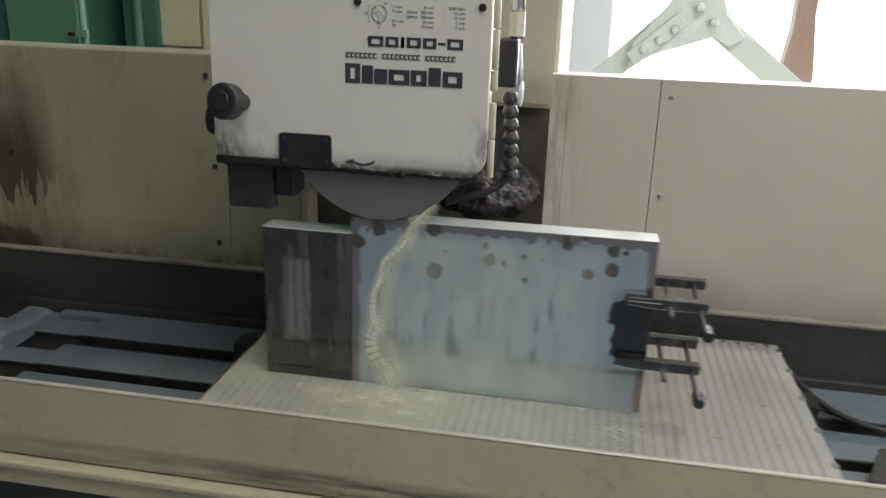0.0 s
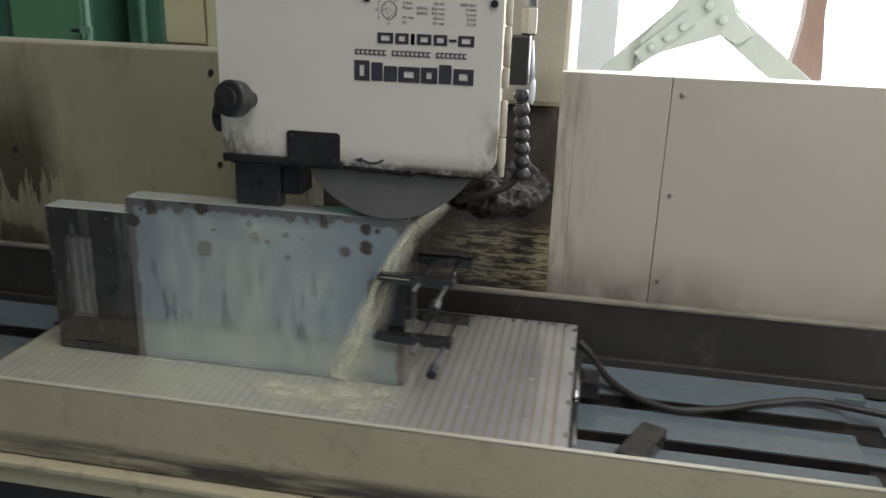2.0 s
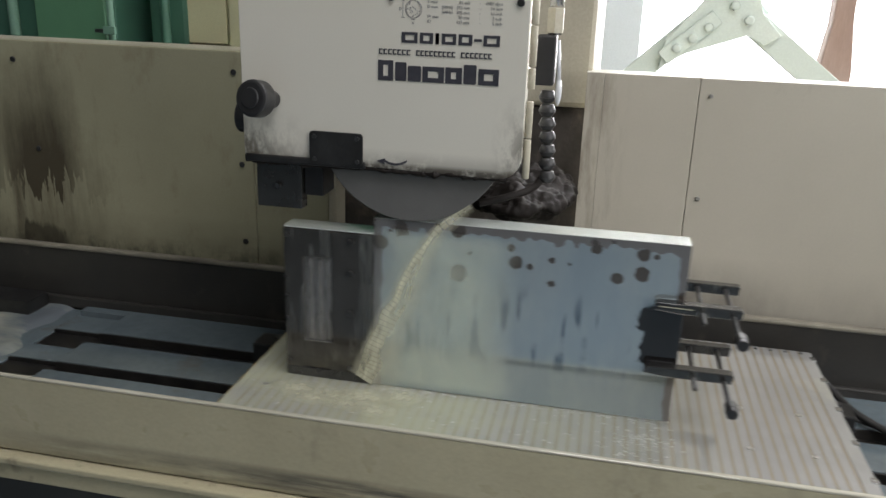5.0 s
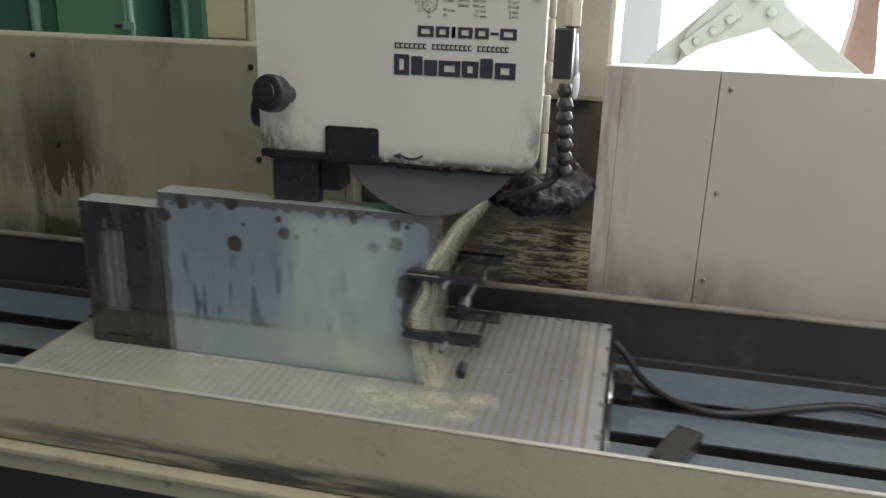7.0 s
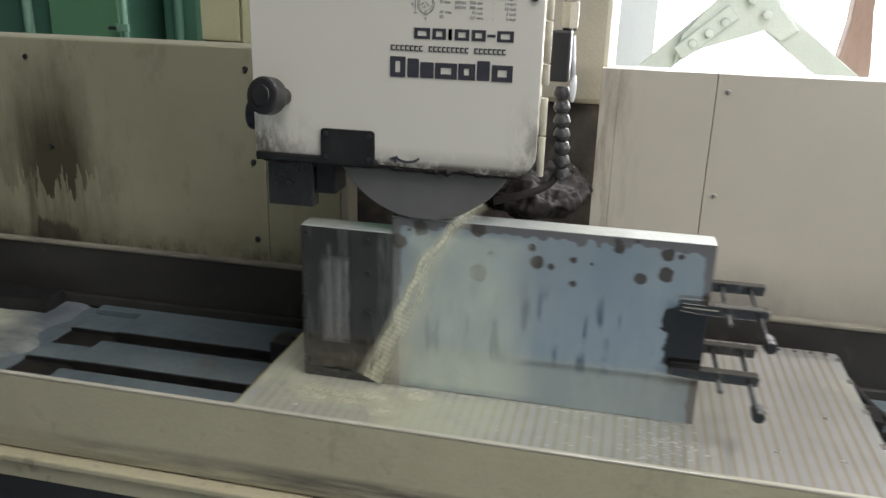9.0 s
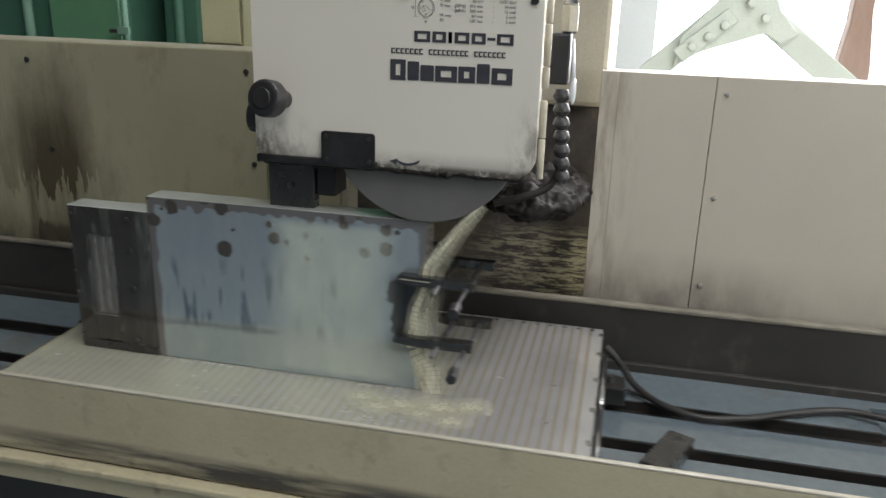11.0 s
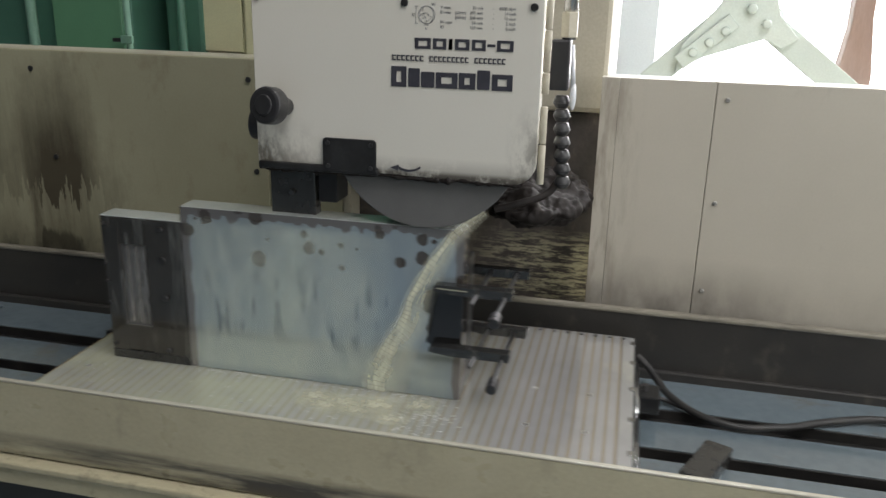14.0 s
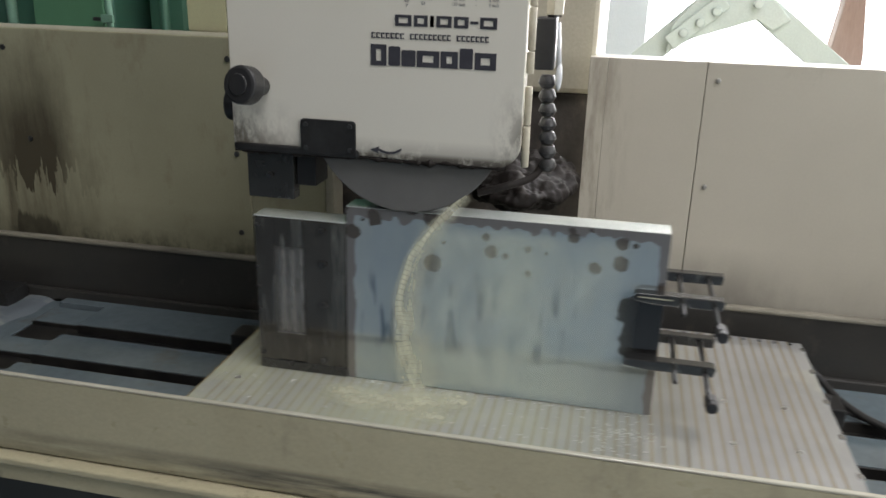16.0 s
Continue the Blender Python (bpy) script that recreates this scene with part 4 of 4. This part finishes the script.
for x, z, r in ((-0.063, 0.979, 0.003), (0.046, 0.976, 0.0045), (0.048, 1.150, 0.0055), (0.048, 1.078, 0.0055), (0.048, 1.206, 0.004), (-0.063, 1.208, 0.003), (-0.066, 1.135, 0.0028), (-0.066, 1.10, 0.0028), (-0.066, 1.06, 0.0028)):
    part("bolt", rod((x, 0.0172, z), (x, 0.0125, z), r, 12, None, 0.0008), screw_steel, blk)

# ---- ground plate ----
pf = plate_film
nt = pf.node_tree
def discs(scale, reach, keep, shift):
    """Round dry spots of uneven size, scattered over the face."""
    co = nt.nodes.new("ShaderNodeTexCoord")
    mp = nt.nodes.new("ShaderNodeMapping")
    mp.inputs["Scale"].default_value, mp.inputs["Location"].default_value = (1, 0, 1), shift
    vo = nt.nodes.new("ShaderNodeTexVoronoi")
    vo.inputs["Scale"].default_value = scale
    nt.links.new(co.outputs["Object"], mp.inputs["Vector"])
    nt.links.new(mp.outputs["Vector"], vo.inputs["Vector"])
    sp = nt.nodes.new("ShaderNodeSeparateColor")
    nt.links.new(vo.outputs["Color"], sp.inputs["Color"])
    size = calc(nt, "ADD", calc(nt, "MULTIPLY", calc(nt, "SUBTRACT", sp.outputs[0], keep), reach), calc(nt, "MULTIPLY", calc(nt, "SUBTRACT", noise_tex(nt, 120, (1, 1, 0.7), 4.0), 0.5, False), 0.30, False), False)
    return ramp(nt, calc(nt, "MULTIPLY", calc(nt, "SUBTRACT", size, vo.outputs["Distance"]), 14.0), [(0.0, (0, 0, 0)), (0.5, (1, 1, 1))])


top_zone = span(nt, "Z", [(0.08, 0.0), (0.17, 0.30), (0.215, 0.85), (0.301, 1.0)])
spots = calc(nt, "GREATER_THAN", calc(nt, "MULTIPLY", discs(31.0, 0.62, 0.23, (3.3, 0, 1.2)), top_zone), 0.35)
edge_line = calc(nt, "GREATER_THAN", calc(nt, "ADD", span(nt, "Z", [(0.262, 0.0), (0.300, 1.0)]), calc(nt, "MULTIPLY", noise_tex(nt, 55, (1, 1, 1), 0.0), 0.75), False), 1.0)
ends = calc(nt, "GREATER_THAN", calc(nt, "ADD", span(nt, "X", [(-0.250, 1.0), (-0.222, 0.0), (0.222, 0.0), (0.250, 1.0)]), calc(nt, "MULTIPLY", noise_tex(nt, 40, (1, 1, 0.6), 3.0), 0.6), False), 0.80)
patch = calc(nt, "MULTIPLY", span(nt, "X", [(0.160, 0.0), (0.212, 1.0), (0.236, 1.0), (0.25, 0.9)]), span(nt, "Z", [(0.078, 0.0), (0.110, 1.0), (0.188, 1.0), (0.222, 0.0)]))
patch = calc(nt, "GREATER_THAN", calc(nt, "ADD", patch, calc(nt, "MULTIPLY", noise_tex(nt, 26, (1, 1, 0.8), 5.0, 0.65), 1.4), False), 1.18)
wet = calc(nt, "MAXIMUM", edge_line, ends)
bare = patch
streak = calc(nt, "MULTIPLY", calc(nt, "MULTIPLY", ramp(nt, noise_tex(nt, 48, (1, 1, 0.14), 2.0, 0.5, (5, 0, 3)), [(0.55, (0, 0, 0)), (0.61, (1, 1, 1))]), span(nt, "Z", [(0.06, 0.0), (0.085, 1.0), (0.16, 1.0), (0.215, 0.0)])), ramp(nt, noise_tex(nt, 14, (1, 1, 1), 3.0), [(0.36, (0, 0, 0)), (0.5, (1, 1, 1))]))
overlay(pf, streak, (0.10, 0.15, 0.20))
overlay(pf, calc(nt, "MULTIPLY", ramp(nt, noise_tex(nt, 11, (1, 1, 0.35), 6.0, 0.65, (2, 0, 5)), [(0.40, (0, 0, 0)), (0.72, (1, 1, 1))]), 0.55), (0.62, 0.66, 0.62), 0.2)
overlay(pf, wet, (0.27, 0.255, 0.245), 0.13)
overlay(pf, spots, (0.135, 0.115, 0.100), 0.10)
# Bare steel patch; the dark reflection in it is put into its colour.
overlay(pf, bare, (0.035, 0.034, 0.034), 0.06)
plate = riding(thing("steel_plate", (0.337, 0.04, 0.95), "upright ground steel plate filmed with pale blue coolant", "steel plate"))
part("plate", box(0.0875, 0.586, 0.0185, 0.0655, 0.951, 1.2495, 0.0008), pf, plate)
# Milky top; the window's reflection is also put into its pale colour.
part("ground_top", box(0.0880, 0.5855, 0.0190, 0.0650, 1.2496, 1.2506, 0.0003), milky_steel, plate, "milky wet ground top face, pale also for the window's reflection")

backer = riding(thing("backing_block", (0.55, 0.095, 0.95), "black steel backing block behind the plate", "steel block"))
part("body", box(0.46, 0.584, 0.0665, 0.1225, 0.951, 1.185, 0.002), black_steel, backer)


def clamp(z, x0, zr, lab):
    """A toolmaker's clamp: two jaws and two screws across the plate."""
    c = riding(thing("parallel_clamp", (0.6, 0.04, z - 0.01), lab, "clamp", "clamps on the plate"))
    jaw = [(x0, z - 0.012), (x0 + 0.035, z - 0.016), (0.668, z - 0.016), (0.671, z - 0.003), (0.668, z), (x0 + 0.004, z), (x0, z - 0.004)]
    part("front_jaw", slab(jaw, -0.002, 0.0180, 0.0015), jaw_steel, c)
    if z > 1.1:
        part("yellow_line", slab([(x0 + 0.006, z - 0.0062), (x0 + 0.056, z - 0.0070), (x0 + 0.056, z - 0.0052), (x0 + 0.006, z - 0.0044)], -0.0030, -0.0021), pole_brass, c, "thin yellow line")
    part("rear_jaw", slab([(0.575, zr - 0.012), (0.600, zr - 0.016), (0.680, zr - 0.016), (0.682, zr), (0.575, zr)], 0.123, 0.141, 0.0015), jaw_steel, c)
    for x, front in ((0.610, -0.038), (0.655, -0.080)):
        part("screw_rod", rod((x + 0.004, 0.146, zr - 0.008), (x + 0.001, front, z - 0.012), 0.0038, 14), screw_steel, c, smooth=True)
    bm = rod((0.657, -0.076, z - 0.0115), (0.6575, -0.104, z - 0.0135), 0.0085, 20, None, 0.0012)
    rod((0.6572, -0.090, z - 0.0125), (0.6573, -0.094, z - 0.0128), 0.0092, 20, bm, 0.0006)
    part("knurled_head", bm, black_plastic, c)
    return c


clamp(1.162, 0.541, 1.156, "black toolmaker's parallel clamp gripping the plate's upper end")
clamp(1.055, 0.535, 1.046, "black toolmaker's parallel clamp gripping the plate's lower end")

# ---- coolant in flight: rigid pieces of one stream ----
stream = thing("coolant_stream", (0.09, 0.02, 0.95), "creamy coolant stream pouring from nozzle over the plate", "coolant stream")
FOOT = Vector(stream.location)
# rows of (height, where the stream runs while the table goes right, goes left, and where it falls free)
COURSE = [(1.284, 0.092, 0.093, 0.092), (1.236, 0.050, 0.040, 0.050), (1.174, 0.010, 0.004, 0.016), (1.102, -0.008, -0.028, -0.008),
          (1.041, -0.010, -0.058, -0.028), (0.991, 0.004, -0.076, -0.042), (0.953, 0.010, -0.088, -0.052)]
STRANDS, FILM, POOLS = [], [], []


def pace(t):
    """How the table goes: 1 to the right, -1 to the left, at the stroke's usual speed."""
    return max(-1.0, min(1.0, (stroke(min(16, t + 0.1)) - stroke(max(0, t - 0.1))) / (min(16, t + 0.1) - max(0, t - 0.1)) / 0.38))


def landed(t):
    """1 where the stream meets the plate or the block, 0 where it falls past the plate's end."""
    return min(1.0, max(0.0, (stroke(t) + 0.68) / 0.10))


def course(f, t):
    """The stream's place across and its height, a share f of the way down."""
    z = COURSE[0][0] + (COURSE[-1][0] - COURSE[0][0]) * f
    for (za, *a), (zb, *b) in zip(COURSE, COURSE[1:]):
        if z >= zb - 1e-6:
            u = (za - z) / (za - zb)
            right, left, free = (p + (q - p) * u for p, q in zip(a, b))
            block = 0.092 + (0.030 - 0.092) * min(1.0, f * 2.6) - 0.02 * f
            break
    w, on = (pace(t) + 1) / 2, landed(t)
    x = on * (w * right + (1 - w) * left) + (1 - on) * free
    high = min(1.0, max(0.0, (stroke(t) + 0.05) / 0.07))
    x += high * (block - x)
    return x + 0.004 * f * math.sin(8.0 * t + 7 * f) + 0.009 * min(1.0, 3 * f) * noise.noise(Vector((f * 7, t * 1.6, 4.0))), z


rng = random.Random(11)


def sheet(width, height, seed, rows=6, cols=6, fade=0.5, rough_side=0.2):
    """An upright piece of liquid at the stream's foot, bulging a little, with ragged sides and its flow laid out from edge to edge."""
    bm = bmesh.new()
    uv, ends = bm.loops.layers.uv.new("flow"), bm.loops.layers.uv.new("ends")
    grid = []
    for i in range(rows + 1):
        f = i / rows
        grid.append([])
        for j in range(cols + 1):
            u = j / cols
            ragged = rough_side * ((1 - u) * noise.noise(Vector((f * 2.5 + seed, 3.0, 1.0))) + u * noise.noise(Vector((f * 2.5 + seed, 9.0, 1.0))))
            grid[-1].append((bm.verts.new((FOOT.x + (u - 0.5 + ragged) * width, FOOT.y - 0.0008 * (1 - (2 * u - 1) ** 2), FOOT.z + (0.5 - f) * height)), u, seed + f * height * 3, 1 - (1 - min(1.0, f / fade, (1 - f) / fade)) ** 2))
    for i in range(rows):
        for j in range(cols):
            ring = (grid[i][j], grid[i][j + 1], grid[i + 1][j + 1], grid[i + 1][j])
            face = bm.faces.new([p[0] for p in ring])
            for loop, p in zip(face.loops, ring):
                loop[uv].uv, loop[ends].uv = (p[1], p[2]), (0.0, p[3])
    return bm


PIECES = 40
for k in range(PIECES):
    f = (k + 0.5) / PIECES
    width = 0.020 + 0.075 * f
    STRANDS.append((f, width, part("sheet", sheet(width, 0.0120 + 0.0035 * (1 - f), 0.0248 * k, 12, 8, 0.25, 0.0), stream_mat, stream, smooth=True)))
for k in range(2):
    FILM.append((k, part("film", sheet(0.25, 0.285, 20 + 3.1 * k, 16, 14, 0.06, 0.10), film_mat, stream, "thin milky film running down the plate", True)))
for k in range(7):
    bm = bmesh.new()
    uv = bm.loops.layers.uv.new("flow")
    cx, cy = 0.03 * (k - 3), (-0.030, -0.055, -0.040, -0.060, -0.035, -0.075, -0.02)[k]
    rx, ry = rng.uniform(0.040, 0.075), rng.uniform(0.022, 0.042)
    rings = [[(bm.verts.new((FOOT.x + cx + rx * q * (1 + 0.25 * q * noise.noise(Vector((math.cos(a * math.pi / 12) * 2, math.sin(a * math.pi / 12) * 2, k)))) * math.cos(a * math.pi / 12), cy + ry * q * math.sin(a * math.pi / 12), 0.9512 + 0.0004 * k + 0.001 * (1 - q))), a / 24, q) for a in range(25)] for q in (0.05, 0.35, 0.7, 1.0)]
    for r0, r1 in zip(rings, rings[1:]):
        for j in range(24):
            ring = (r0[j], r0[j + 1], r1[j + 1], r1[j])
            face = bm.faces.new([p[0] for p in ring])
            for loop, p in zip(face.loops, ring):
                loop[uv].uv = (p[1], p[2])
    POOLS.append((k, part("pool", bm, pool_mat, stream, smooth=True)))


def strand_pose(f, width, t):
    x, z = course(f, t)
    xa, za = course(max(0.0, f - 0.03), t)
    xb, zb = course(min(1.0, f + 0.03), t)
    lean = math.degrees(math.atan2(xa - xb, za - zb))
    return pose(x + 0.26 * width - FOOT.x, -0.0070 - 0.0020 * f, z - FOOT.z, 0, lean, 0)


def film_pose(k, t):
    """The film lies on the plate behind the stream: towards the end that the stream has passed over."""
    s, w = stroke(t), (pace(t) + 1) / 2
    left, right = 0.0875 + s + 0.12, 0.586 + s - 0.16
    x = course(0.6, t)[0]
    ahead = min(right, max(left, x + 0.13 + 0.15 * k))
    behind = max(left, min(right, x - 0.13 - 0.15 * k), right - 1.6 * (0.05 - s) - 0.15 * k)
    return pose(w * ahead + (1 - w) * behind - FOOT.x, -0.0035 - 0.0006 * k, 1.0945 - FOOT.z)


def motions():
    for ob in RIDERS:
        base = ob.matrix_basis.copy()
        walk(ob, [(t, Matrix.Translation((stroke(t), 0, 0)) @ base) for t in TIMES])
    for f, width, ob in STRANDS:
        walk(ob, [(t, strand_pose(f, width, t)) for t in TIMES[::2]])
    for k, ob in FILM:
        walk(ob, [(t, film_pose(k, t)) for t in TIMES[::2]])
    for k, ob in POOLS:
        walk(ob, [(t, pose(course(1.0, t)[0] + 0.006 * math.sin(5.0 * t + k) - FOOT.x, 0, 0)) for t in TIMES[::2]])


motions()
